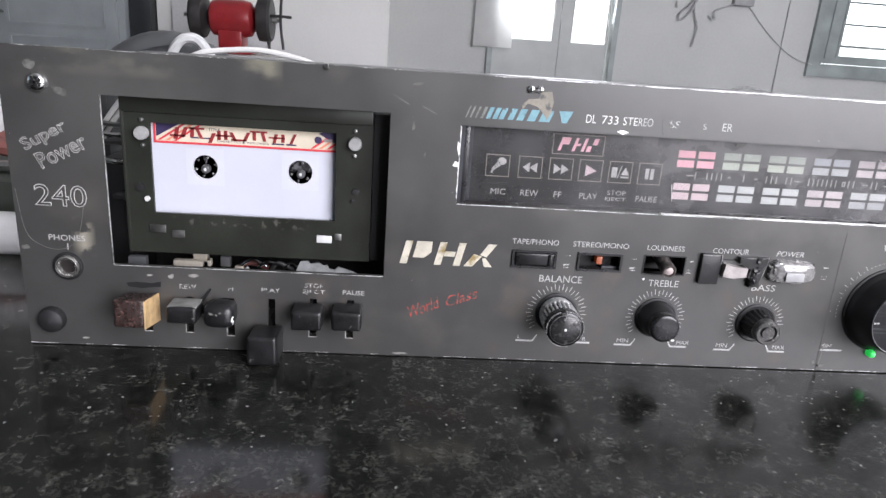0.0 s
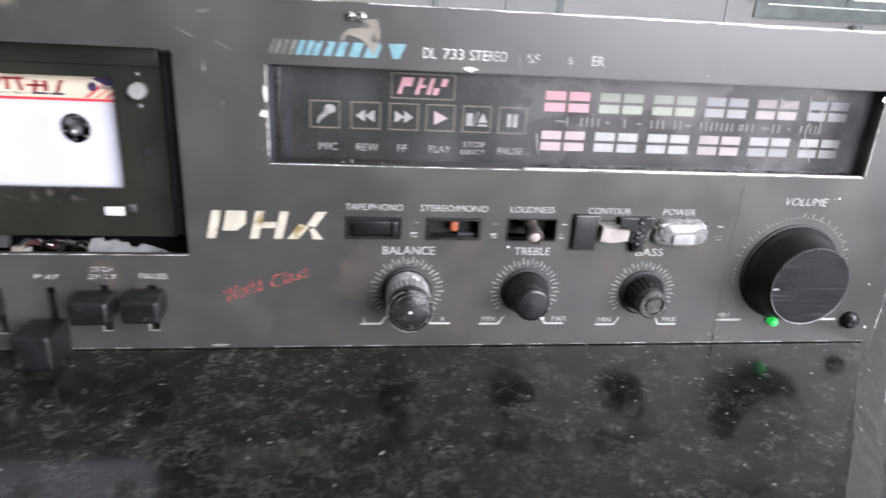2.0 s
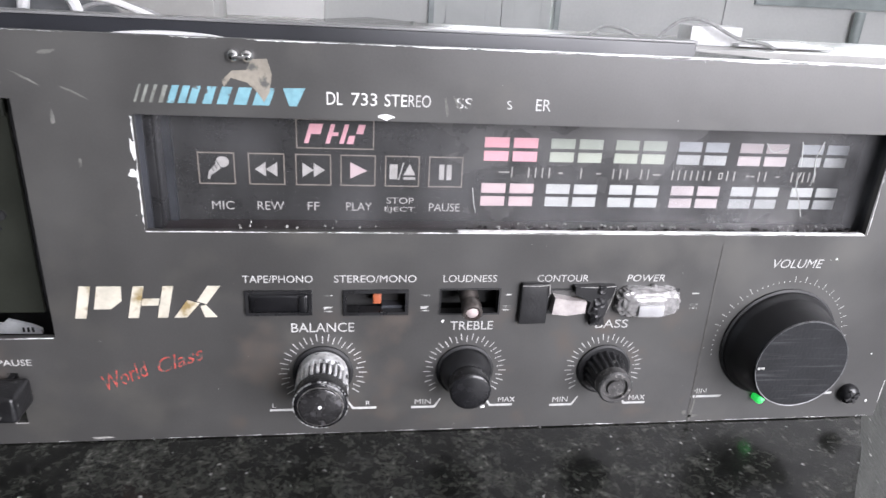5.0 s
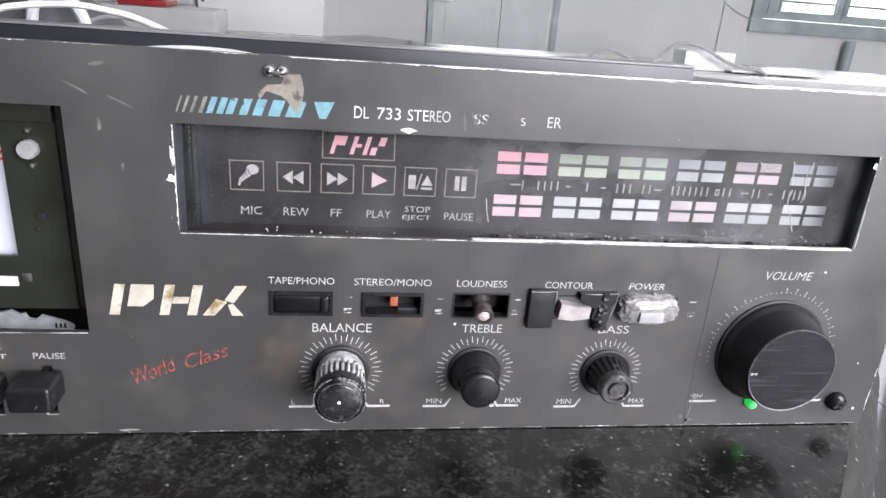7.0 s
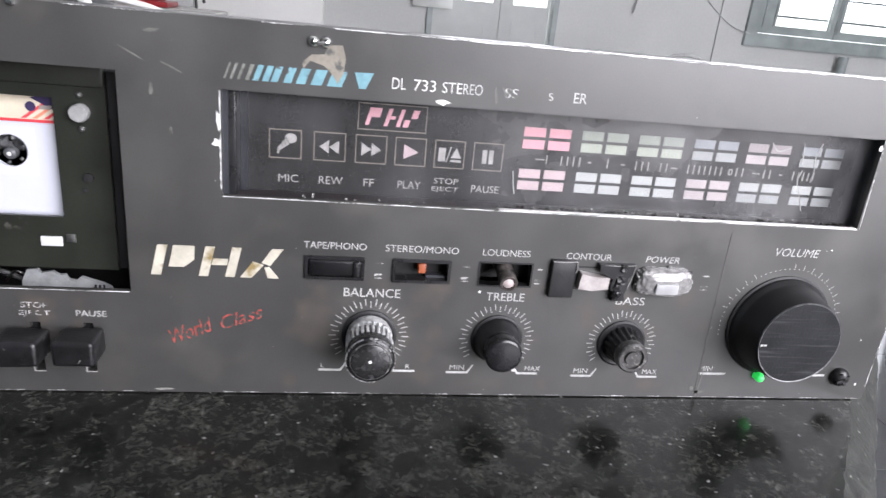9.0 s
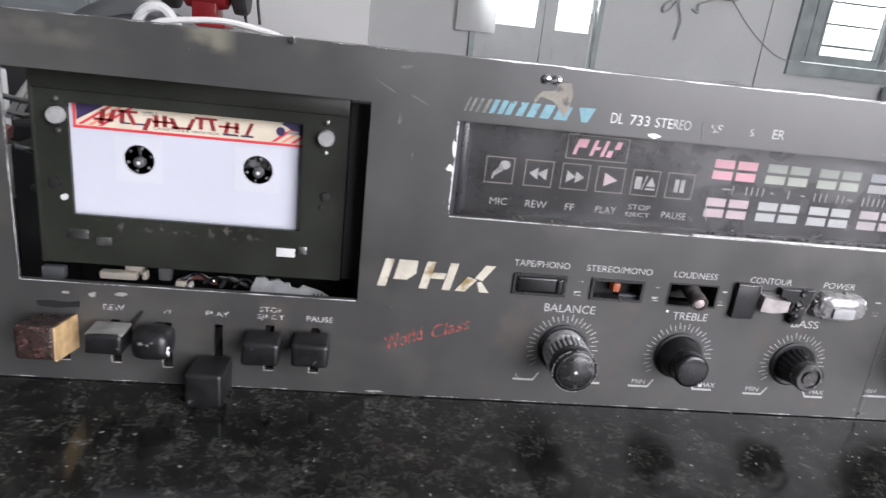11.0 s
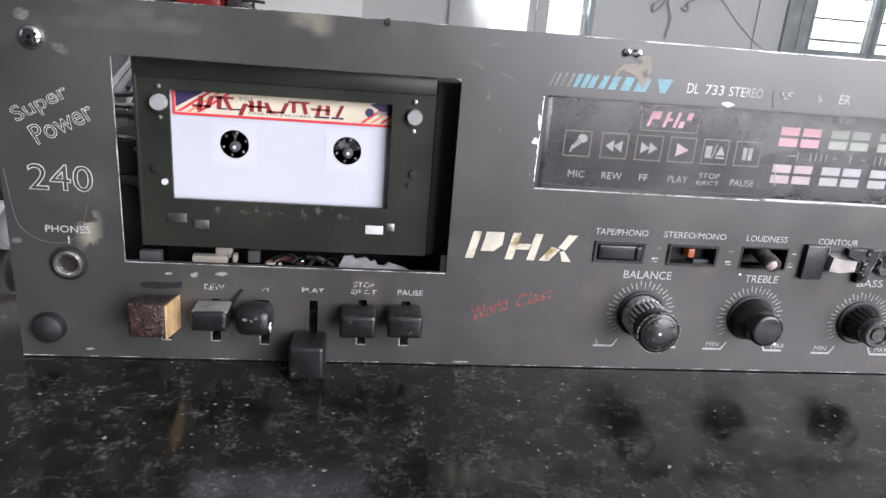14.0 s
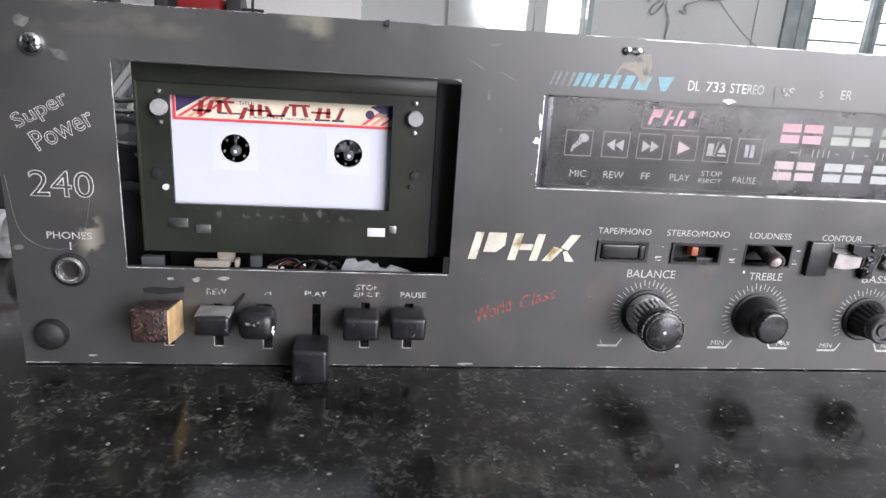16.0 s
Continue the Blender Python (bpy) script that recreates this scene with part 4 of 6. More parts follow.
def screw(x, z, r, h, material, name, label=""):
    bm = bmesh.new()
    lathe(bm, [(r, 0.0), (r * 0.98, h * 0.45), (r * 0.8, h * 0.8), (r * 0.45, h), (0.0, h * 1.05)], (x, 0, z), n=24)
    s = part(name, bm, material, deck, label)
    for a in (0.5, 0.5 + math.pi / 2):
        bm = bmesh.new()
        c, q = math.cos(a), math.sin(a)
        pts = [(x + u * c - w * q, z + u * q + w * c) for u, w in ((-r * 0.7, -r * 0.13), (r * 0.7, -r * 0.13), (r * 0.7, r * 0.13), (-r * 0.7, r * 0.13))]
        poly(bm, pts, -h * 1.08, -h * 0.6)
        part("slot", bm, DULL, s)


screw(-0.1552, 0.1212, 0.0040, 0.0026, CHROME, "screw", "bright cross-head screw")
screw(0.2795, 0.0120, 0.0042, 0.0034, BLACK, "screw", "black cross-head screw")
bm = bmesh.new()
lathe(bm, [(0.0072, 0), (0.0072, 0.004), (0.0066, 0.0072), (0.0048, 0.0092), (0.0, 0.0098)], (0.2815, 0, 0.1205), n=28)
part("dome_bolt", bm, BLACK, deck, "black domed plastic stud")
bm = bmesh.new()
lathe(bm, [(0.0061, 0), (0.0061, 0.0018), (0.0055, 0.0036), (0.0036, 0.0048), (0.0, 0.0052)], (-0.1598, 0, 0.0134), n=28)
part("rubber_stud", bm, DULL, deck, "black domed rubber stud")
bm = bmesh.new()
lathe(bm, [(0.0066, 0.0), (0.0066, 0.0010), (0.0058, 0.0012), (0.0056, 0.0004)], (-0.1505, 0, 0.0398), n=36, ends=False)
jack = part("jack", bm, DULL, deck, "headphone socket in a black ring")
bm = bmesh.new()
lathe(bm, [(0.0055, 0.0), (0.0054, 0.0018), (0.0047, 0.0026), (0.0039, 0.0024), (0.0032, 0.0014), (0.0030, 0.0003)], (-0.1505, 0, 0.0398), n=36, ends=False)
part("bush", bm, mat("bright_nickel", (0.48, 0.47, 0.45), 0.25, 0.9, vary=0.25, scale=300), jack, "steel threaded bush")
bm = bmesh.new()
lathe(bm, [(0.0034, 0.0004), (0.0, 0.0003)], (-0.1505, 0, 0.0398), n=24)
part("bore", bm, mat("dark_bore", (0.010, 0.007, 0.006), 0.6), jack)
for x in (0.0535, 0.0575):
    bm = bmesh.new()
    lathe(bm, [(0.0015, 0.0), (0.0016, 0.0012), (0.0010, 0.0019), (0.0, 0.0021)], (x, 0, 0.1314), n=16)
    part("rivet", bm, CHROME, deck, "bright rivet")
bm = bmesh.new()
tube(bm, [(0.0538, -0.0016, 0.1312), (0.0555, -0.0019, 0.1310), (0.0573, -0.0016, 0.1314)], 0.00055, 6, 4)
part("spring_clip", bm, STEEL, deck)


bm = bmesh.new()
box(bm, -0.0366, -0.0345, -0.0014, 0.002, 0.1344, 0.1364, 0.0005)
for v in bm.verts:
    v.co += Vector((noise.noise(v.co * 700), noise.noise(v.co * 650), noise.noise(v.co * 600))) * 0.0007
part("bent_tab", bm, STEEL, deck, "small bent metal tab on the top edge")


# piano keys on their levers
def key(x0, x1, z0, z1, y, material, label, top=None, tilt=0.0, bev=0.0016):
    bm = bmesh.new()
    box(bm, x0, x1, y, -0.0015, z0, z1, bev, 3)
    for v in bm.verts:
        t = (v.co.y - 0.0) / y
        v.co.z += tilt * t
        v.co.x += noise.noise(v.co * 180) * 0.0003
        v.co.z += noise.noise(v.co * 150 + Vector((4, 0, 0))) * 0.0003
    k = part("key", bm, material, deck, label)
    cx = (x0 + x1) / 2
    bm = bmesh.new()
    box(bm, cx - 0.0012, cx + 0.0012, -0.004, 0.02, z0 + 0.001, z1 - 0.001)
    part("lever", bm, DULL, k)
    if top:
        bm = bmesh.new()
        box(bm, x0 + 0.0004, x1 - 0.0002, y + 0.001, -0.002, z1 - 0.0002, z1 + 0.0009, 0.0004)
        part("key_top", bm, top, k, "worn grey key top")
    return k


WORNGREY = mat("worn_grey_plastic", (0.20, 0.20, 0.19), 0.5, vary=0.35, scale=200)
kw = key(-0.1245, -0.1112, 0.0150, 0.0283, -0.0195, CHAR, "charred wooden block standing in for a key", tilt=0.004)
bm = bmesh.new()
poly_pts = ((-0.0010, 0.0150), (-0.0193, 0.0187), (-0.0190, 0.0317), (-0.0010, 0.0287))
vs = [[bm.verts.new((x, y, z)) for y, z in poly_pts] for x in (-0.1113, -0.1106)]
bm.faces.new(vs[0]), bm.faces.new(vs[1][::-1])
for i in range(4):
    bm.faces.new((vs[0][i], vs[0][(i + 1) % 4], vs[1][(i + 1) % 4], vs[1][i]))
part("cut_face", bm, WOOD, kw, "pale freshly cut wood")
key(-0.1040, -0.0905, 0.0182, 0.0262, -0.0140, KEYMAT, "black key with worn grey top", WORNGREY, 0.001)
kf = key(-0.0880, -0.0742, 0.0172, 0.0282, -0.0140, KEYMAT, "black rounded key with chipped corner", bev=0.0040)
bm = bmesh.new()
bmesh.ops.create_icosphere(bm, subdivisions=3, radius=1.0, matrix=Matrix.Translation((-0.0751, -0.0118, 0.0212)) @ Matrix.Diagonal((0.0007, 0.0010, 0.0022, 1)))
for v in bm.verts:
    v.co += Vector((noise.noise(v.co * 900), noise.noise(v.co * 850), noise.noise(v.co * 800))) * 0.0006
part("chipped_corner", bm, BARE, kf, "pale broken corner")
bm = bmesh.new()
poly(bm, ((-0.0925, 0.0255), (-0.0908, 0.0248), (-0.0868, 0.0312), (-0.0872, 0.0318)), -0.0012, -0.0001)
part("tape_sliver", bm, TAPE, panel)
for x, z0, z1 in KEY_SLOTS:
    bm = bmesh.new()
    poly(bm, ((x - 0.0022, z0 - 0.0004), (x + 0.0018, z0 - 0.0004), (x + 0.0018, z0), (x - 0.0017, z0), (x - 0.0017, z0 + 0.0042), (x - 0.0022, z0 + 0.0038)), -0.00012, -0.00004)
    part("worn_slot_edge", bm, PALEEDGE, panel)
key(-0.0672, -0.0538, 0.0010, 0.0150, -0.0200, KEYMAT, "black key pressed down", tilt=0.0015)
key(-0.0485, -0.0345, 0.0180, 0.0272, -0.0140, KEYMAT, "black key")
key(-0.0302, -0.0165, 0.0185, 0.0278, -0.0140, KEYMAT, "black key")

# row of small switches
def rim(x0, x1, z0, z1, w, y0, material, name="switch_frame"):
    bm = bmesh.new()
    plate(bm, x0, x1, z0, z1, y0, 0.004, [(x0 + w, x1 - w, z0 + w, z1 - w)])
    return part(name, bm, material, deck)


f = rim(0.0525, 0.0738, 0.0490, 0.0579, 0.0011, -0.0009, SWITCHRIM)
bm = bmesh.new()
box(bm, 0.0537, 0.0726, -0.0014, 0.003, 0.0503, 0.0567, 0.0010, 3)
box(bm, 0.0696, 0.0718, -0.0022, -0.0008, 0.0506, 0.0564, 0.0005)
part("rocker", bm, BLACK, f)
f = rim(0.0840, 0.1056, 0.0488, 0.0580, 0.0011, -0.0009, SWITCHRIM)
bm = bmesh.new()
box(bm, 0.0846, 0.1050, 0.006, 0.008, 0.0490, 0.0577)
part("well", bm, WELLSHADE, f)
bm = bmesh.new()
box(bm, 0.0938, 0.0966, 0.0015, 0.006, 0.0518, 0.0556, 0.0005)
part("orange_lamp", bm, ORANGE, f, "lit orange switch lens")
bm = bmesh.new()
box(bm, 0.0968, 0.1046, 0.002, 0.006, 0.0500, 0.0510)
part("ledge", bm, BEZEL, f)
f = rim(0.1160, 0.1370, 0.0483, 0.0583, 0.0006, -0.0003, DULL)
bm = bmesh.new()
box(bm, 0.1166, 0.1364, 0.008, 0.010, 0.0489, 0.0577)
part("well", bm, WELLSHADE, f)
bm = bmesh.new()
lathe(bm, [(0.0032, -0.008), (0.0033, 0.001), (0.0029, 0.0016), (0.0030, 0.0036), (0.0034, 0.0042), (0.0034, 0.0078), (0.0031, 0.0084), (0.0024, 0.0084), (0.0022, 0.0072), (0.0, 0.0072)], (0.1262, 0, 0.0546), (0, -1, -0.22), n=24)
lv = part("toggle", bm, mat("tarnished_brown_metal", (0.17, 0.15, 0.14), 0.3, 0.8, vary=0.5, scale=300), f, "hollow metal toggle stub")
bm = bmesh.new()
lathe(bm, [(0.0022, 0.0070), (0.0021, 0.0078), (0.0012, 0.0084), (0.0, 0.0085)], (0.1262, 0, 0.0546), (0, -1, -0.22), n=16)
part("core", bm, mat("dull_pink_plastic", (0.48, 0.41, 0.40), 0.4), lv)
ct = rim(0.1490, 0.1710, 0.0485, 0.0580, 0.0006, -0.0003, DULL)
bm = bmesh.new()
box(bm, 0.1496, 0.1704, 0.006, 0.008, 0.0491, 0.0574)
part("well", bm, WELLSHADE, ct)
bm = bmesh.new()
box(bm, 0.1434, 0.1532, -0.0024, -0.0001, 0.0455, 0.0607, 0.0006)
for v in bm.verts:
    v.co.x += noise.noise(v.co * 90) * 0.0008
    v.co.y += noise.noise(v.co * 120) * 0.0006
part("tape_flap", bm, TAPE, ct, "folded strip of black tape")
for x0, z0, x1, z1 in ((0.1436, 0.0603, 0.1530, 0.0606), (0.1530, 0.0606, 0.1530, 0.0560), (0.1640, 0.0597, 0.1764, 0.0600), (0.1764, 0.0600, 0.1742, 0.0500)):
    bm = bmesh.new()
    tube(bm, [(x0, -0.0027, z0), ((x0 + x1) / 2 + 0.0002, -0.0029, (z0 + z1) / 2 - 0.0002), (x1, -0.0027, z1)], 0.00016, 4, 4)
    part("worn_tape_edge", bm, PALEEDGE, ct)
bm = bmesh.new()
poly(bm, ((0.1645, 0.0598), (0.1765, 0.0600), (0.1768, 0.0572), (0.1740, 0.0545), (0.1748, 0.0515), (0.1735, 0.0480), (0.1742, 0.0452), (0.1690, 0.0449), (0.1698, 0.0482), (0.1675, 0.0500), (0.1682, 0.0540), (0.1625, 0.0568), (0.1622, 0.0598)), -0.0028, -0.0001)
part("tape_flap", bm, TAPE, ct, "ragged strip of black tape")
bm = bmesh.new()
for x, z, r in ((0.1712, 0.0540, 0.0016), (0.1706, 0.0478, 0.0015), (0.1715, 0.0588, 0.0012), (0.1700, 0.0510, 0.0013)):
    bmesh.ops.create_icosphere(bm, subdivisions=3, radius=r * 1.3, matrix=Matrix.Translation((x, -0.0028, z)) @ Matrix.Diagonal((1, 0.45, 1, 1)))
for v in bm.verts:
    v.co += Vector((noise.noise(v.co * 800), noise.noise(v.co * 700), noise.noise(v.co * 600))) * 0.0009
part("tape_crumple", bm, TAPE, ct)
bm = bmesh.new()
poly(bm, ((0.1545, 0.0500), (0.1600, 0.0494), (0.1662, 0.0503), (0.1664, 0.0548), (0.1605, 0.0552), (0.1552, 0.0562)), -0.0038, 0.006)
part("contact", bm, mat("pale_pinkish_plastic", (0.36, 0.33, 0.32), 0.4, scale=200), ct, "pale switch contact")
pw = rim(0.1800, 0.2010, 0.0487, 0.0578, 0.0006, -0.0003, DULL)
bm = bmesh.new()
bmesh.ops.create_icosphere(bm, subdivisions=5, radius=1.0)
for v in bm.verts:
    d = v.co.copy()
    k = 1 + 0.07 * noise.noise(d * 2.6) + 0.06 * noise.noise(d * 6) + 0.03 * noise.noise(d * 15)
    sq = lambda t, p: math.copysign(abs(t) ** p, t)
    v.co = Vector((0.1892 + 0.0112 * sq(d.x, 0.45) * k, -0.0005 + 0.0046 * sq(d.y, 0.8) * k, 0.0535 + 0.0056 * sq(d.z, 0.5) * k))
for f_ in bm.faces:
    f_.smooth = True
part("glue_blob", bm, GLUE, pw, "lump of milky hot glue")
bm = bmesh.new()
box(bm, 0.1845, 0.1938, -0.0062, -0.001, 0.0498, 0.0541, 0.0006)
part("button", bm, mat("grey_white_button", (0.34, 0.34, 0.345), 0.4, vary=0.15, scale=200), pw, "white square push button")
for k in range(9):
    bm = bmesh.new()
    a = k * 0.7
    bmesh.ops.create_icosphere(bm, subdivisions=2, radius=0.0014, matrix=Matrix.Translation((0.1892 + 0.0112 * math.cos(a), -0.0012, 0.0534 + 0.0052 * math.sin(a))))
    for v in bm.verts:
        v.co += Vector((noise.noise(v.co * 700), noise.noise(v.co * 650), noise.noise(v.co * 600))) * 0.0006
    part("glue_bead", bm, GLUE, pw)

# display behind its opening
bm = bmesh.new()
plate(bm, 0.0225, 0.2700, 0.0735, 0.116, 0.002, 0.0142, [(0.0262, 0.2672, 0.0766, 0.1135)])
bez = part("display_bezel", bm, BEZEL, deck, "dark plastic recess round the display")
bm = bmesh.new()
box(bm, 0.0262, 0.2672, 0.0035, 0.0141, 0.0764, 0.0771)
part("red_ledge", bm, REDEDGE, bez)
bm = bmesh.new()
box(bm, 0.0250, 0.0286, 0.0030, 0.0141, 0.0772, 0.1132, 0.0004)
part("left_ledge", bm, SWITCHRIM, bez)
bm = bmesh.new()
box(bm, 0.0225, 0.2700, 0.0141, 0.0162, 0.0735, 0.116)
disp = part("display", bm, DISPLAY, deck, "smoked dark display with icons and level meter")
DY = 0.01395


def flat(x0, x1, z0, z1, material, name, y=DY):
    bm = bmesh.new()
    poly(bm, ((x0, z0), (x1, z0), (x1, z1), (x0, z1)), y, y + 0.0002)
    return part(name, bm, material, disp)


def ring(x0, x1, z0, z1, w, material, name):
    bm = bmesh.new()
    plate(bm, x0, x1, z0, z1, DY, DY + 0.0002, [(x0 + w, x1 - w, z0 + w, z1 - w)])
    return part(name, bm, material, disp)


bm = bmesh.new()
box(bm, 0.0287, 0.0312, 0.0122, 0.0141, 0.0772, 0.1132)
part("side_strip", bm, mat("blue_black_plastic", (0.012, 0.014, 0.018), 0.4), disp)
ring(0.0690, 0.0938, 0.1015, 0.1112, 0.00038, ICONFRAME, "emblem_frame")
for x0, w, z0, z1 in ((0.0715, 0.0014, 0.1033, 0.1096), (0.0737, 0.0030, 0.1063, 0.1096), (0.0782, 0.0014, 0.1033, 0.1096), (0.0800, 0.0022, 0.1058, 0.1070), (0.0826, 0.0014, 0.1033, 0.1096), (0.0850, 0.0020, 0.1033, 0.1060), (0.0880, 0.0022, 0.1066, 0.1096)):
    bm = bmesh.new()
    slanted(bm, x0, x0 + w, z0, z1, (z1 - z0) * 0.3, DY)
    part("emblem_bar", bm, REDGLOW, disp, "dim red lit emblem bar")
ICONS = [0.0382, 0.0538, 0.0686, 0.0830, 0.0975, 0.1120]
for x in ICONS:
    ring(x, x + 0.0114, 0.0892, 0.0997, 0.00036, ICONFRAME, "icon_frame")


def tri(x0, x1, z0, z1, material=None, up=False, left=False):
    bm = bmesh.new()
    zm, xm = (z0 + z1) / 2, (x0 + x1) / 2
    pts = ((x0, z0), (x1, z0), (xm, z1)) if up else (((x1, z0), (x1, z1), (x0, zm)) if left else ((x0, z0), (x1, zm), (x0, z1)))
    poly(bm, pts, DY, DY + 0.0002)
    part("icon", bm, material or ICON, disp)


tri(0.0558, 0.0592, 0.0920, 0.0968, left=True), tri(0.0592, 0.0628, 0.0920, 0.0968, left=True)
tri(0.0708, 0.0744, 0.0920, 0.0968), tri(0.0744, 0.0780, 0.0920, 0.0968)
tri(0.0862, 0.0916, 0.0917, 0.0972, SEGPINK)
flat(0.0990, 0.1016, 0.0918, 0.0968, ICON, "icon")
bm = bmesh.new()
slanted(bm, 0.1018, 0.1022, 0.0915, 0.0975, 0.0016, DY)
part("icon", bm, ICON, disp)
tri(0.1036, 0.1076, 0.0932, 0.0970, up=True)
flat(0.1036, 0.1076, 0.0917, 0.0925, ICON, "icon")
flat(0.1155, 0.1172, 0.0918, 0.0970, ICON, "icon"), flat(0.1180, 0.1197, 0.0918, 0.0970, ICON, "icon")
bm = bmesh.new()
poly(bm, [(0.0458 + 0.0021 * math.cos(k * math.pi / 8), 0.0966 + 0.0018 * math.sin(k * math.pi / 8)) for k in range(16)], DY, DY + 0.0002)
part("icon", bm, ICON, disp)
bm = bmesh.new()
poly(bm, ((0.0409, 0.0910), (0.0416, 0.0908), (0.0420, 0.0921), (0.0452, 0.0944), (0.0438, 0.0962), (0.0414, 0.0934)), DY, DY + 0.0002)
part("icon", bm, ICON, disp)
for k in range(3):
    bm = bmesh.new()
    x, z = 0.0428 + 0.0010 * k, 0.0937 + 0.0008 * k
    poly(bm, ((x, z), (x + 0.0003, z - 0.0002), (x - 0.0006, z + 0.0016), (x - 0.0009, z + 0.0018)), DY - 0.0002, DY - 0.0001)
    part("icon_line", bm, DISPLAY, disp)
for text, x0, x1, z0, z1 in (("MIC", 0.0416, 0.0486, 0.0812, 0.0841), ("REW", 0.0560, 0.0646, 0.0812, 0.0841), ("FF", 0.0722, 0.0760, 0.0812, 0.0841), ("PLAY", 0.0848, 0.0934, 0.0812, 0.0841), ("STOP", 0.0982, 0.1074, 0.0838, 0.0860), ("EJECT", 0.0976, 0.1078, 0.0805, 0.0827), ("PAUSE", 0.1126, 0.1232, 0.0812, 0.0841)):
    lettering(text, x0, x1, z0 - 0.0006, z1 - 0.0006, ICON, disp, y=DY)
# colours of the meter's windows: row, then lower and upper line, then the six blocks
meter = (
    ((SEGRED, SEGGREEN, SEGGREEN, SEGDIM, SEGBLUSH, SEGDIM), (SEGRED, SEGDIMGREEN, SEGDIMGREEN, SEGDIMBLUE, SEGDIMPINK, SEGDIMBLUE)),
    ((SEGPINK, SEG, SEG, SEGBLUSH, SEGDIM, SEGDIM), (SEGPINK, SEG, SEG, SEGBLUSH, SEG, SEG)),
)
for k, x in enumerate((0.1302, 0.1528, 0.1754, 0.1981, 0.2207, 0.2438)):
    for r, z in enumerate((0.0985, 0.0827)):
        for i in range(2):
            for j in range(2):
                m = meter[r][j][k]
                flat(x + i * 0.0098, x + i * 0.0098 + 0.0083, z + j * 0.0046 + 0.0002, z + j * 0.0046 + 0.0036, m, "meter_segment")
bm = bmesh.new()
rs = random.Random(5)
for first, count, pitch in ((0.1400, 1, 0), (0.1458, 4, 0.0024), (0.1642, 1, 0), (0.1757, 3, 0.0025), (0.1858, 2, 0.0025), (0.1973, 7, 0.0023), (0.2177, 2, 0.0026), (0.2296, 2, 0.0025), (0.2423, 5, 0.0022)):
    for k in range(count):
        x = first + k * pitch
        poly(bm, ((x, 0.0931), (x + 0.0005, 0.0931), (x + 0.0005, 0.0966), (x, 0.0966)), DY, DY + 0.0002)
for x, w in ((0.1358, 0.0036), (0.1565, 0.0014), (0.1698, 0.0018), (0.1903, 0.0027), (0.2250, 0.0012), (0.2268, 0.0012), (0.2364, 0.0014)):
    poly(bm, ((x, 0.0946), (x + w, 0.0946), (x + w, 0.0951), (x, 0.0951)), DY, DY + 0.0002)
plate(bm, 0.2146, 0.2162, 0.0936, 0.0960, DY, DY + 0.0002, [(0.2150, 0.2158, 0.0940, 0.0956)])
part("meter_scale", bm, mat("meter_scale_print", (0.26, 0.25, 0.235), 0.5, vary=0.3, scale=200), disp)
# clear cover, scratched and dusty, with painted glare haze, in front of the print
bm = bmesh.new()
box(bm, 0.0287, 0.2670, 0.0050, 0.0058, 0.0772, 0.1134)
cover = part("clear_cover", bm, HAZE, disp, "dusty clear plastic cover with painted glare haze")
cover.visible_shadow = False
HAZY = mat("hazy_scratch", (0.42, 0.42, 0.41), 0.7)
for pts in (((0.2447, 0.1100), (0.2432, 0.1040), (0.2440, 0.0990), (0.2436, 0.0945)), ((0.2391, 0.0993), (0.2384, 0.0945), (0.2410, 0.0890), (0.2433, 0.0832)), ((0.2240, 0.1090), (0.2270, 0.1060), (0.2320, 0.1075)), ((0.2368, 0.1098), (0.2378, 0.1050), (0.2384, 0.1010)), ((0.1255, 0.0920), (0.1262, 0.0870), (0.1270, 0.0835))):
    bm = bmesh.new()
    tube(bm, [(x, 0.0049, z) for x, z in pts], 0.00020, 4, 6)
    part("scratch", bm, HAZY, disp)
bm = bmesh.new()
for k in range(90):
    x = rs.uniform(0.14, 0.262) if k < 70 else rs.uniform(0.04, 0.14)
    bmesh.ops.create_icosphere(bm, subdivisions=1, radius=rs.uniform(0.0002, 0.0006), matrix=Matrix.Translation((x, rs.uniform(0.002, 0.012), 0.0773)))
part("dust_crumbs", bm, mat("dust", (0.35, 0.35, 0.33), 0.8), bez)
bm = bmesh.new()
for k in range(110):
    x = rs.uniform(0.12, 0.265)
    bmesh.ops.create_icosphere(bm, subdivisions=1, radius=rs.uniform(0.0003, 0.0008), matrix=Matrix.Translation((x, rs.uniform(0.0022, 0.0045), 0.0783 + rs.uniform(-0.0004, 0.0007))) @ Matrix.Diagonal((rs.uniform(0.8, 2.2), 1, 0.8, 1)))
for v in bm.verts:
    v.co += Vector((noise.noise(v.co * 2500), noise.noise(v.co * 2300), noise.noise(v.co * 2100))) * 0.0003
part("foam_crumbs", bm, mat("rotted_black_foam", (0.012, 0.010, 0.010), 0.5, vary=0.6, scale=600), bez, "crumbling black foam strip")

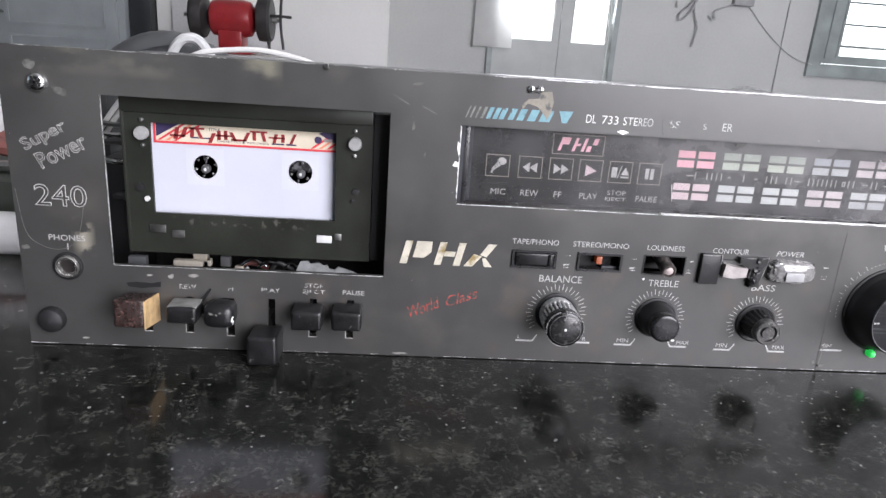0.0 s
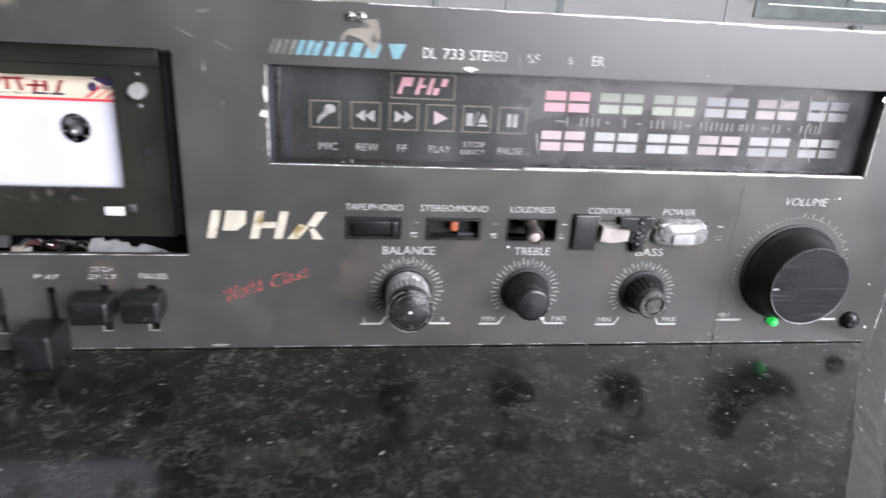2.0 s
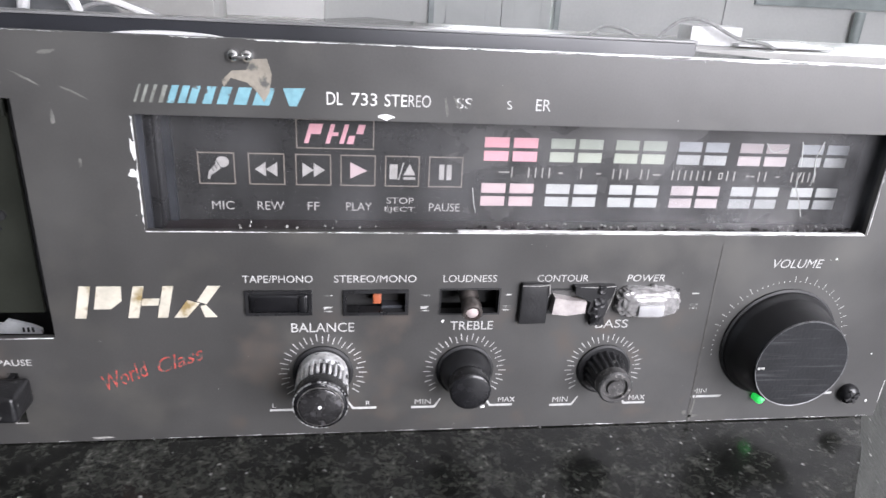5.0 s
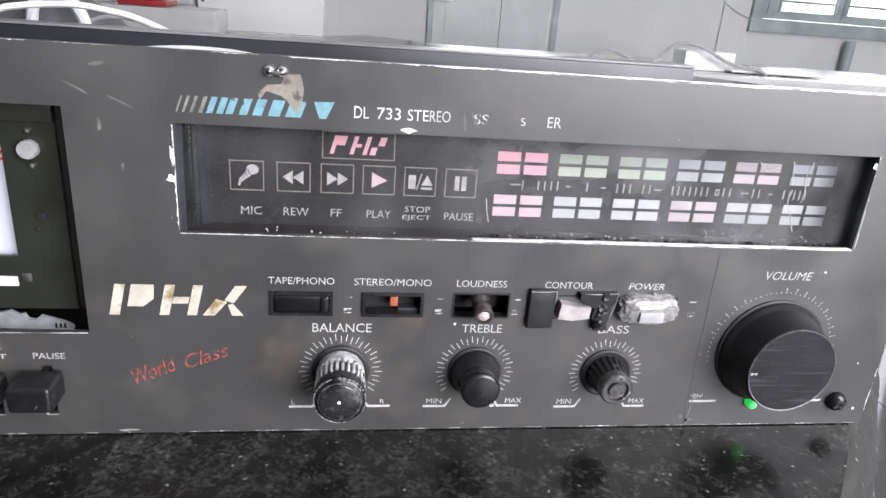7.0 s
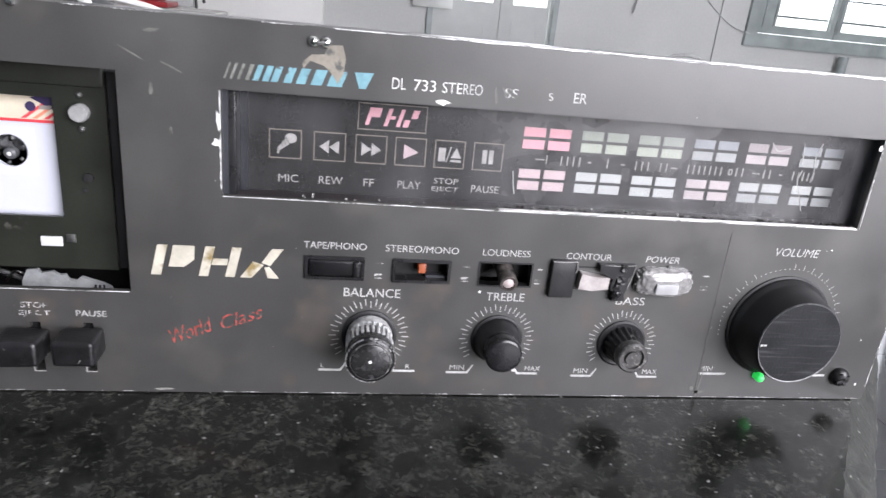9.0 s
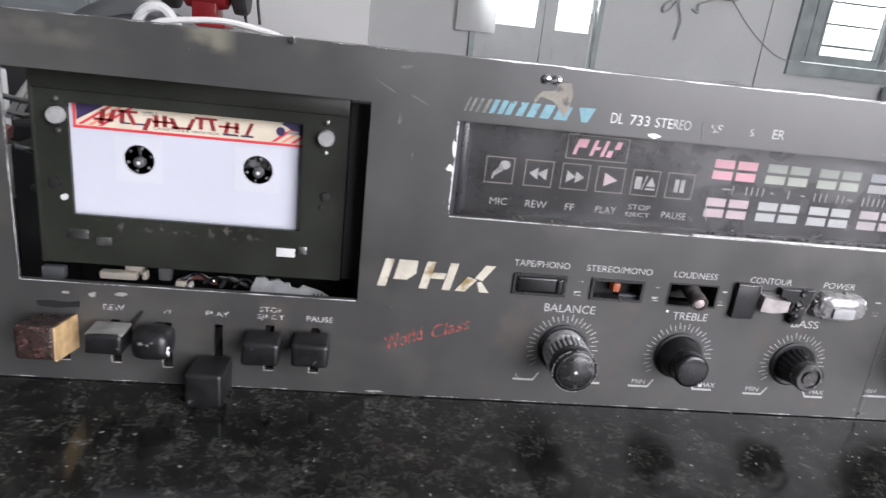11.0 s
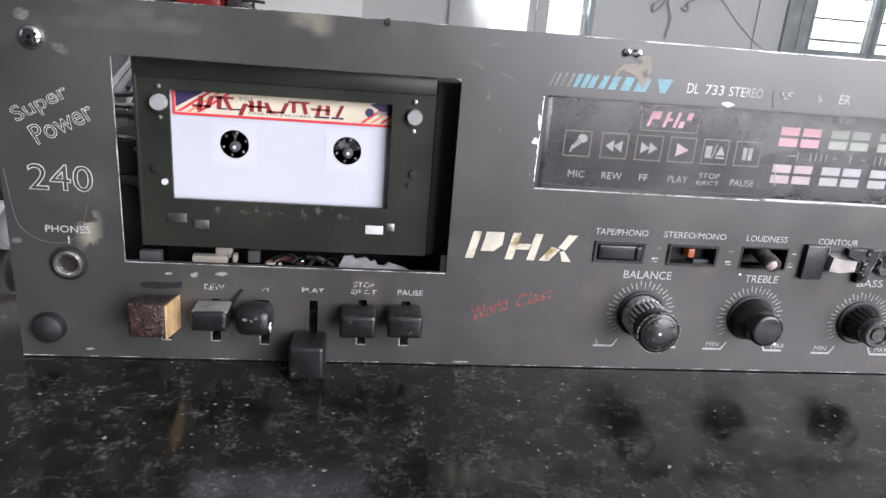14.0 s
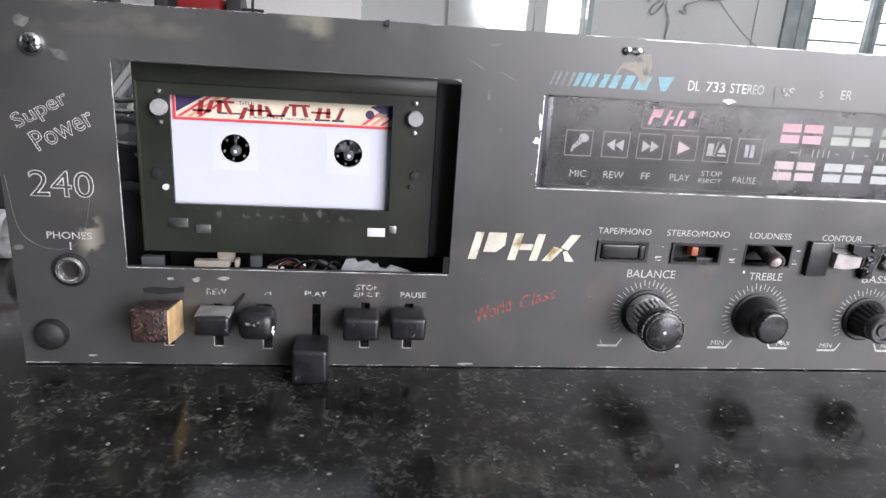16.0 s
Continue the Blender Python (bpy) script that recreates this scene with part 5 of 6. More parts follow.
# cassette holder seen through the front opening
HY = 0.0125
MIDGREY = mat("mid_grey_casting", (0.17, 0.17, 0.17), 0.5, 0.2, scale=60)
PINM = mat("matt_aluminium", (0.29, 0.29, 0.285), 0.6, 0.1, scale=200)
bm = bmesh.new()
plate(bm, -0.1270, -0.0150, 0.0440, 0.1150, HY, HY + 0.0015, [(-0.1150, -0.0318, 0.0635, 0.1052)])
hold = part("cassette_holder", bm, OLIVE, deck, "olive-black steel cassette holder")
bm = bmesh.new()
box(bm, -0.1270, -0.0150, HY - 0.0012, HY + 0.004, 0.1095, 0.1165, 0.001)
box(bm, -0.1275, -0.1262, HY - 0.001, HY + 0.006, 0.0440, 0.1165, 0.0004)
part("holder_rim", bm, OLIVE, hold)
bm = bmesh.new()
box(bm, -0.0149, -0.0040, HY + 0.001, HY + 0.03, 0.0440, 0.1150, 0.0012)
part("side_rail", bm, DULL, hold)
for x, z in ((-0.1184, 0.1005), (-0.0231, 0.1010)):
    bm = bmesh.new()
    lathe(bm, [(0.0030, 0.0), (0.0031, 0.0036), (0.0027, 0.0042), (0.0, 0.0043)], (x, HY + 0.001, z), n=24)
    part("pin", bm, PINM, hold, "round pale metal pin")
    bm = bmesh.new()
    for dz in (0.0058, -0.0056):
        lathe(bm, [(0.0009, 0), (0.0009, 0.0010), (0.0, 0.0012)], (x, HY, z + dz), n=12)
    part("rivet", bm, STEEL, hold)
for x, z, r, m in ((-0.1205, 0.0755, 0.0020, DULL), (-0.1178, 0.0702, 0.0012, WHITEP), (-0.0222, 0.0785, 0.0016, DULL), (-0.0236, 0.0740, 0.0008, DULL)):
    bm = bmesh.new()
    lathe(bm, [(r, 0), (r, 0.0012), (0.0, 0.0013)], (x, HY, z), n=16)
    part("stud", bm, m, hold)
for x0, x1, z0, z1, m in ((-0.1178, -0.1103, 0.0540, 0.0578, STEEL), (-0.1076, -0.1018, 0.0518, 0.0555, STEEL), (-0.0402, -0.0330, 0.0526, 0.0562, WHITEP), (-0.0317, -0.0285, 0.0542, 0.0574, STEEL)):
    bm = bmesh.new()
    box(bm, x0, x1, HY - 0.0006, HY + 0.0004, z0, z1, 0.0003)
    part("tab", bm, m, hold)

# mechanism and cables inside
bm = bmesh.new()
box(bm, -0.168, 0.27, 0.145, 0.149, 0.0005, 0.118)
box(bm, -0.168, 0.27, 0.004, 0.149, 0.0006, 0.003)
box(bm, -0.168, -0.165, 0.004, 0.145, 0.003, 0.05)
part("chassis", bm, mat("dull_chassis_steel", (0.16, 0.16, 0.15), 0.5, 0.4, scale=30), deck, "open steel chassis behind the panel")
bm = bmesh.new()
box(bm, -0.168, 0.2672, 0.150, 0.156, 0.095, 0.1278, 0.0012)
part("rear_rail", bm, mat("dark_blue_grey_paint", (0.022, 0.023, 0.027), 0.4, scale=30), deck, "dark painted rear rail")
bm = bmesh.new()
box(bm, -0.168, 0.2672, 0.1495, 0.163, 0.1278, 0.1290, 0.0004)
part("rail_lip", bm, mat("grey_paint_lip", (0.20, 0.20, 0.20), 0.35, scale=30), deck)
bm = bmesh.new()
n = 24
top = [(-0.004 + 0.049 * i / n, 0.1282 + 0.0030 * math.sin(math.pi * i / n) ** 0.5) for i in range(n + 1)]
poly(bm, [(top[-1][0], 0.11), (top[0][0], 0.11)][::-1] + top[::-1], 0.060, 0.063)
part("white_strip", bm, WHITEP, deck, "white plastic disc edge inside the chassis")
for x0, x1, y0, y1, z0, z1, m, name in ((-0.128, -0.004, 0.046, 0.05, 0.003, 0.112, DULL, "mechanism_plate"), (0.02, 0.27, 0.03, 0.033, 0.003, 0.115, DULL, "circuit_board"), (-0.160, -0.129, 0.06, 0.10, 0.003, 0.077, DULL, "motor_box")):
    bm = bmesh.new()
    box(bm, x0, x1, y0, y1, z0, z1, 0.001)
    part(name, bm, m, deck)
for pts, r, m in (
    ([(-0.157, 0.055, 0.090), (-0.148, 0.050, 0.1015), (-0.139, 0.048, 0.1125), (-0.130, 0.045, 0.123)], 0.0013, CABLE),
    ([(-0.154, 0.055, 0.089), (-0.1455, 0.050, 0.1000), (-0.136, 0.048, 0.1115), (-0.127, 0.045, 0.122)], 0.0013, CABLE),
    ([(-0.144, 0.030, 0.0965), (-0.136, 0.028, 0.0960), (-0.128, 0.03, 0.097)], 0.0011, CHROME),
    ([(-0.142, 0.030, 0.0835), (-0.135, 0.028, 0.0830), (-0.128, 0.03, 0.0815)], 0.0013, CHROME),
    ([(-0.146, 0.040, 0.0905), (-0.138, 0.036, 0.0915), (-0.129, 0.035, 0.089)], 0.0016, DCABLE),
    ([(-0.160, 0.07, 0.070), (-0.145, 0.062, 0.073), (-0.130, 0.058, 0.070)], 0.0018, STEEL),
    ([(-0.160, 0.07, 0.055), (-0.142, 0.052, 0.060), (-0.128, 0.048, 0.052)], 0.0022, DCABLE),
    ([(-0.160, 0.05, 0.100), (-0.145, 0.048, 0.098), (-0.130, 0.045, 0.1)], 0.0012, STEEL),
    ([(-0.082, 0.028, 0.032), (-0.075, 0.026, 0.036), (-0.066, 0.028, 0.033)], 0.0014, RUST),
    ([(-0.078, 0.022, 0.036), (-0.072, 0.021, 0.0395), (-0.066, 0.022, 0.036)], 0.0007, CHROME),
    ([(-0.070, 0.022, 0.035), (-0.064, 0.020, 0.039), (-0.056, 0.024, 0.035)], 0.0008, CHROME),
    ([(-0.064, 0.024, 0.033), (-0.060, 0.022, 0.038), (-0.053, 0.024, 0.034)], 0.0009, DCABLE),
    ([(-0.058, 0.022, 0.034), (-0.054, 0.021, 0.0385), (-0.050, 0.022, 0.036)], 0.0006, CHROME),
):
    bm = bmesh.new()
    tube(bm, pts, r, 8, 6)
    part("inner_wire", bm, m, deck)
for x0, x1, z0, z1, y, m in ((-0.112, -0.0975, 0.0330, 0.0362, 0.024, BEIGE), (-0.103, -0.096, 0.0345, 0.0392, 0.027, BEIGE), (-0.0955, -0.0935, 0.0335, 0.037, 0.024, BEIGE), (-0.0895, -0.0845, 0.033, 0.0385, 0.026, MIDGREY), (-0.0815, -0.0775, 0.0318, 0.0350, 0.0215, BEIGE), (-0.0765, -0.0748, 0.0318, 0.0345, 0.021, WHITEP), (-0.1305, -0.122, 0.035, 0.0400, 0.016, GREYP)):
    bm = bmesh.new()
    box(bm, x0, x1, y, y + 0.004, z0, z1, 0.0008)
    part("mechanism_piece", bm, m, deck)
bm = bmesh.new()
poly(bm, ((-0.0510, 0.0335), (-0.0505, 0.0365), (-0.0485, 0.0408), (-0.0450, 0.0412), (-0.0440, 0.0395), (-0.0400, 0.0405), (-0.0375, 0.0388), (-0.0355, 0.0392), (-0.0345, 0.0372), (-0.0320, 0.0368), (-0.0300, 0.0385), (-0.0225, 0.0362), (-0.0195, 0.0345), (-0.0195, 0.0330)), 0.0175, 0.0190)
lp = part("lever_plate", bm, mat("greyed_white_plastic", (0.34, 0.35, 0.35), 0.5, vary=0.3, scale=150), deck, "greyed white plastic lever plate")
for x in (-0.0225, -0.0240, -0.0255):
    bm = bmesh.new()
    box(bm, x, x + 0.0007, 0.0172, 0.0176, 0.0338, 0.0356)
    part("notch", bm, DULL, lp)

# cassette in the holder
CY = 0.0172
cas = thing("audio_cassette", (-0.072, CY + 0.006, 0.0535), "white audio cassette with red-bordered handwritten label, in the deck's holder", "cassette")
bm = bmesh.new()
plate(bm, -0.122, -0.0220, 0.0560, 0.1110, CY, CY + 0.011, [(-0.0983, -0.0865, 0.0794, 0.0912), (-0.0546, -0.0428, 0.0794, 0.0912)])
part("shell", bm, SHELL, cas, "plain white plastic shell")
for cx in (-0.0924, -0.0487):
    bm = bmesh.new()
    n = 40
    outer, inner, deep = [], [], []
    for i in range(n):
        a = 2 * math.pi * i / n
        k = 0.0086 / max(abs(math.cos(a)), abs(math.sin(a)))
        outer.append(bm.verts.new((cx + k * math.cos(a), CY - 0.00012, 0.0853 + k * math.sin(a))))
        inner.append(bm.verts.new((cx + 0.0056 * math.cos(a), CY - 0.00012, 0.0853 + 0.0056 * math.sin(a))))
        deep.append(bm.verts.new((cx + 0.0056 * math.cos(a), CY + 0.004, 0.0853 + 0.0056 * math.sin(a))))
    for i in range(n):
        j = (i + 1) % n
        bm.faces.new((outer[i], outer[j], inner[j], inner[i]))
        bm.faces.new((inner[i], inner[j], deep[j], deep[i]))
    part("hub_surround", bm, SHELL2, cas)
    bm = bmesh.new()
    lathe(bm, [(0.0057, -0.0012), (0.0, -0.0012)], (cx, CY, 0.0853), n=32)
    reel = part("reel_hub", bm, mat("dark_grey_hub", (0.11, 0.11, 0.115), 0.5, vary=0.5, scale=500), cas, "black reel hub on its spindle")
    for i in range(6):
        a = i * math.pi / 3 + 0.3
        bm = bmesh.new()
        bmesh.ops.create_icosphere(bm, subdivisions=1, radius=0.0007, matrix=Matrix.Translation((cx + 0.0044 * math.cos(a), CY + 0.0006, 0.0853 + 0.0044 * math.sin(a))))
        part("tooth", bm, MIDGREY if i % 2 else GREYP, reel)
    bm = bmesh.new()
    lathe(bm, [(0.0021, -0.001), (0.0020, 0.0012), (0.0012, 0.0020), (0.0, 0.0021)], (cx + 0.0003, CY, 0.0845), n=16)
    sp = part("spindle", bm, GREYP, reel)
    bm = bmesh.new()
    lathe(bm, [(0.0008, 0.0020), (0.0005, 0.0024), (0.0, 0.0025)], (cx + 0.0003, CY, 0.0845), n=12)
    part("spindle_tip", bm, WHITEP, sp)
LY = CY - 0.0003


def strip(pts, material, name, y):
    bm = bmesh.new()
    poly(bm, pts, y, y + 0.00008)
    return part(name, bm, material, lab)


bm = bmesh.new()
poly(bm, ((-0.1150, 0.0958), (-0.0250, 0.0958), (-0.0250, 0.1085), (-0.1150, 0.1085)), LY, LY + 0.0002)
lab = part("paper_label", bm, PAPER, cas, "cream paper label with red border and maroon handwriting")
strip(((-0.1150, 0.0956), (-0.0250, 0.0956), (-0.0250, 0.0966), (-0.1150, 0.0966)), LABELRED, "red_border", LY - 0.0001)
strip(((-0.1150, 0.0966), (-0.1140, 0.0966), (-0.1140, 0.1085), (-0.1150, 0.1085)), LABELRED, "red_border", LY - 0.0001)
strip(((-0.1138, 0.0985), (-0.1020, 0.1055), (-0.1020, 0.1085), (-0.1138, 0.1085)), LABELNAVY, "navy_corner", LY - 0.0001)
for k in range(3):
    x = -0.1136 + 0.0036 * k
    strip(((x, 0.0969), (x + 0.0016, 0.0969), (x + 0.0150, 0.1060), (x + 0.0134, 0.1060)), LABELRED if k % 2 == 0 else ORANGEINK, "stripe", LY - 0.00013)
for k in range(4):
    x = -0.0440 + 0.0036 * k
    strip(((x, 0.0969), (x + 0.0016, 0.0969), (x + 0.0110, 0.1040), (x + 0.0094, 0.1040)), LABELRED if k % 2 == 0 else ORANGEINK, "stripe", LY - 0.0001)
strip(((-0.0330, 0.1000), (-0.0250, 0.1000), (-0.0250, 0.1085), (-0.0405, 0.1040)), LABELNAVY, "navy_corner", LY - 0.00012)
strip([(-0.0405 + 0.0017 * math.cos(k * math.pi / 8), 0.1010 + 0.0017 * math.sin(k * math.pi / 8)) for k in range(16)], LABELNAVY, "round_mark", LY - 0.0002)
strip(((-0.0380, 0.1002), (-0.0340, 0.1002), (-0.0337, 0.1016), (-0.0377, 0.1016)), mat("grey_label_print", (0.25, 0.22, 0.20), 0.55), "grey_mark", LY - 0.0002)
lettering("TITLE", -0.0905, -0.0850, 0.1022, 0.1036, LABELNAVY, lab, y=LY - 0.0001)
lettering("CASSETTES & RECORDS", -0.0868, -0.0632, 0.0974, 0.0983, LABELNAVY, lab, y=LY - 0.0001)
for x0, x1 in ((-0.0618, -0.0560), (-0.0552, -0.0505)):
    strip(((x0, 0.0976), (x1, 0.0976), (x1, 0.0983), (x0, 0.0983)), LABELNAVY, "small_print", LY - 0.0001)
for x0, x1 in ((-0.0985, -0.0948), (-0.0940, -0.0895)):
    strip(((x0, 0.0985), (x1, 0.0985), (x1, 0.0991), (x0, 0.0991)), LABELNAVY, "small_print", LY - 0.0001)
# handwriting: plain slanted bars
for k, (x0, x1, z0, z1, lean) in enumerate(((-0.1060, -0.1046, 0.0978, 0.1032, 0.001), (-0.1030, -0.1017, 0.0986, 0.1034, 0.002), (-0.0985, -0.0973, 0.0990, 0.1036, 0.0004), (-0.0940, -0.0929, 0.0984, 0.1026, -0.002), (-0.0905, -0.0893, 0.0968, 0.1014, 0.002), (-0.0862, -0.0851, 0.0984, 0.1026, 0.0), (-0.0832, -0.0821, 0.0986, 0.1028, 0.0), (-0.0788, -0.0777, 0.0982, 0.1022, -0.002), (-0.0748, -0.0737, 0.0984, 0.1026, 0.002), (-0.0702, -0.0692, 0.0990, 0.1030, 0.0), (-0.0655, -0.0645, 0.0988, 0.1028, -0.001), (-0.0612, -0.0602, 0.0984, 0.1026, 0.001), (-0.0572, -0.0562, 0.0988, 0.1026, 0.0), (-0.0535, -0.0526, 0.0984, 0.1030, 0.002), (-0.1075, -0.1010, 0.0990, 0.0999, 0.0), (-0.0990, -0.0925, 0.1026, 0.1035, 0), (-0.0870, -0.0800, 0.1000, 0.1008, 0), (-0.0800, -0.0735, 0.0984, 0.0992, 0), (-0.0715, -0.0640, 0.1027, 0.1035, 0.0), (-0.0630, -0.0560, 0.1004, 0.1012, 0.0))):
    bm = bmesh.new()
    slanted(bm, x0 - 0.0002, x1 + 0.0003, z0, z1, lean, LY - 0.0002)
    part("ink_bar", bm, SCRIPT, lab)


# ---- the room behind ----
bench = thing("workbench", (0.4, 2.6, FLOOR), "long pale-topped workbench against the far side", "workbench")
bm = bmesh.new()
box(bm, -1.9, 2.7, 2.35, 3.0, -0.108, -0.073, 0.004)
part("benchtop", bm, BENCHP, bench)
for x in (-1.8, 0.4, 2.6):
    for y in (2.42, 2.93):
        bm = bmesh.new()
        box(bm, x - 0.025, x + 0.025, y - 0.025, y + 0.025, FLOOR, -0.109, 0.003)
        part("leg", bm, STEELLEG, bench)

# steel cupboard
cup = thing("steel_cupboard", (-2.45, 4.2, FLOOR), "blue-grey painted steel cupboard with two doors", "cupboard")
bm = bmesh.new()
box(bm, -3.15, -1.665, 4.05, 4.48, FLOOR, 1.2, 0.004)
part("body", bm, CUPB, cup)
for x0, x1 in ((-3.12, -2.42), (-2.40, -1.70)):
    bm = bmesh.new()
    box(bm, x0, x1, 4.025, 4.049, FLOOR + 0.06, 1.16, 0.004)
    d = part("door", bm, CUPB, cup)
    for z0, z1 in ((FLOOR + 0.12, -0.01), (0.05, 1.1)):
        bm = bmesh.new()
        plate(bm, x0 + 0.07, x1 - 0.07, z0, z1, 4.016, 4.026, [(x0 + 0.085, x1 - 0.085, z0 + 0.015, z1 - 0.015)])
        part("panel_rib", bm, CUPB, d)
    bm = bmesh.new()
    hx = x1 - 0.05 if x0 < -3 else x0 + 0.05
    tube(bm, [(hx, 4.025, 0.11), (hx, 3.985, 0.13), (hx, 3.985, 0.25), (hx, 4.025, 0.27)], 0.008)
    part("handle", bm, STEEL, d)
bm = bmesh.new()
box(bm, -1.655, -1.532, 4.1, 4.48, FLOOR, 2.2, 0.004)
solid("dark_post", bm, DARKP, "dark grey painted upright post beside the cupboard", "post")

# bench grinder
gr = thing("bench_grinder", (-0.75, 2.75, 0.019), "red enamelled bench grinder with dark wheel guards", "bench grinder")
gx, gy, gz = -0.724, 2.75, 0.158
bm = bmesh.new()
lathe(bm, [(0.0, -0.095), (0.045, -0.094), (0.068, -0.08), (0.075, -0.05), (0.075, 0.05), (0.068, 0.08), (0.045, 0.094), (0.0, 0.095)], (gx, gy, gz), (1, 0, 0.02), 32)
part("motor", bm, REDP, gr)
for s in (-1, 1):
    bm = bmesh.new()
    lathe(bm, [(0.0, 0.0), (0.07, 0.0), (0.088, 0.008), (0.09, 0.02), (0.09, 0.05), (0.082, 0.06), (0.03, 0.062), (0.0, 0.062)], (gx + s * 0.105, gy, gz + 0.005), (s, 0, 0), 32)
    g = part("wheel_guard", bm, CASTG, gr)
    bm = bmesh.new()
    lathe(bm, [(0.0, 0.0), (0.014, 0.0), (0.014, 0.02), (0.008, 0.022), (0.008, 0.035), (0.0, 0.035)], (gx + s * 0.165, gy, gz + 0.005), (s, 0, 0), 12)
    part("axle_nut", bm, STEEL, g)
bm = bmesh.new()
box(bm, gx - 0.05, gx + 0.05, gy - 0.06, gy + 0.06, 0.037, 0.112, 0.012)
box(bm, gx - 0.09, gx + 0.09, gy - 0.09, gy + 0.09, 0.019, 0.039, 0.006)
part("base", bm, REDP, gr)
bm = bmesh.new()
tube(bm, [(gx + 0.15, gy - 0.05, gz + 0.02), (gx + 0.2, gy - 0.06, gz + 0.022), (gx + 0.255, gy - 0.06, gz + 0.02)], 0.006)
tube(bm, [(gx + 0.215, gy - 0.05, gz + 0.16), (gx + 0.21, gy - 0.06, gz + 0.0), (gx + 0.22, gy - 0.055, gz - 0.11)], 0.006)
part("tool_rest", bm, CASTG, gr)
bm = bmesh.new()
box(bm, gx - 0.2, gx + 0.28, gy - 0.14, gy + 0.14, -0.072, 0.018, 0.006)
solid("grinder_stand", bm, BENCHP, "pale box stand under the bench grinder", "stand")

# domed appliance and white cable on the granite
ap = thing("domed_appliance", (-0.42, 1.03, 0), "silver and dark grey domed plastic appliance lying on the granite", "appliance")
bm = bmesh.new()
N, M = 28, 14
grid = []
for j in range(M + 1):
    row = []
    for i in range(N + 1):
        u, w = i / N, j / M
        a = math.pi * u
        ln = -0.16 + 0.30 * w
        r = math.sin(math.pi * min(1, max(0, (w * 0.88 + 0.03)))) ** 0.6
        row.append(bm.verts.new((-0.43 + ln, 1.03 - 0.085 * r * math.cos(a), 0.002 + 0.120 * r * math.sin(a) ** 0.8)))
    grid.append(row)
for j in range(M):
    for i in range(N):
        bm.faces.new((grid[j][i], grid[j][i + 1], grid[j + 1][i + 1], grid[j + 1][i])).smooth = True
part("lower_housing", bm, GREYP, ap)
bm = bmesh.new()
grid = []
for j in range(M + 1):
    row = []
    for i in range(N + 1):
        u, w = i / N, j / M
        lo_a = 0.16 + 0.26 * w**1.5
        a = math.pi * (lo_a + (1 - 2 * lo_a) * u)
        ln = -0.15 + 0.27 * w
        r = math.sin(math.pi * min(1, max(0, (w * 0.86 + 0.04)))) ** 0.6
        row.append(bm.verts.new((-0.43 + ln, 1.03 - 0.089 * r * math.cos(a), 0.002 + 0.1235 * r * math.sin(a) ** 0.8)))
    grid.append(row)
for j in range(M):
    for i in range(N):
        bm.faces.new((grid[j][i], grid[j][i + 1], grid[j + 1][i + 1], grid[j + 1][i])).smooth = True
part("silver_cover", bm, SILVERP, ap, "silver grey curved cover")
bm = bmesh.new()
tube(bm, [(-0.405, 0.93, 0.05), (-0.395, 0.925, 0.092), (-0.376, 0.925, 0.116), (-0.352, 0.93, 0.114), (-0.330, 0.93, 0.082), (-0.322, 0.93, 0.05)], 0.0085)
part("white_handle", bm, WHITEP, ap, "white plastic loop handle")
bm = bmesh.new()
tube(bm, [(-0.30, 0.47, 0.004), (-0.26, 0.43, 0.062), (-0.228, 0.41, 0.102), (-0.206, 0.40, 0.1165), (-0.187, 0.40, 0.1215), (-0.149, 0.40, 0.1250), (-0.121, 0.40, 0.1222), (-0.094, 0.40, 0.1160), (-0.05, 0.39, 0.097), (-0.02, 0.36, 0.066), (0.0, 0.33, 0.004)], 0.0028)
solid("white_cable", bm, CABLE, "thick white mains cable arching over the table", "cable")
bm = bmesh.new()
tube(bm, [(-0.36, 0.95, 0.004), (-0.33, 0.94, 0.068), (-0.27, 0.93, 0.083), (-0.20, 0.92, 0.065), (-0.15, 0.9, 0.004)], 0.0035)
solid("grey_cable", bm, mat("grey_sheath", (0.3, 0.3, 0.3), 0.5), "thin grey cable looping beside the white one", "cable")

# switchboard and hanging wires
sw = thing("switchboard", (-1.1, 4.19, -0.03), "white wall switchboard with hanging dark wires", "switchboard")
bm = bmesh.new()
box(bm, -1.42, -0.85, 4.15, 4.198, -0.03, 0.25, 0.008)
part("board", bm, WHITEP, sw)
for x in (-1.32, -1.2, -1.08, -0.96):
    bm = bmesh.new()
    box(bm, x - 0.03, x + 0.03, 4.142, 4.151, 0.08, 0.16, 0.003)
    part("switch", bm, WHITEP, sw)
bm = bmesh.new()
tube(bm, [(-0.98, 4.16, 0.010), (-0.95, 4.15, -0.110), (-0.88, 4.15, -0.140), (-0.83, 4.15, -0.040), (-0.85, 4.16, 0.060)], 0.006)
tube(bm, [(-0.84, 4.16, 0.210), (-0.83, 4.15, -0.040), (-0.80, 4.15, -0.230), (-0.79, 4.15, -0.390)], 0.008)
tube(bm, [(-1.1, 4.16, 0.010), (-1.07, 4.15, -0.140), (-1.02, 4.15, -0.240)], 0.006)
part("wires", bm, DCABLE, sw)

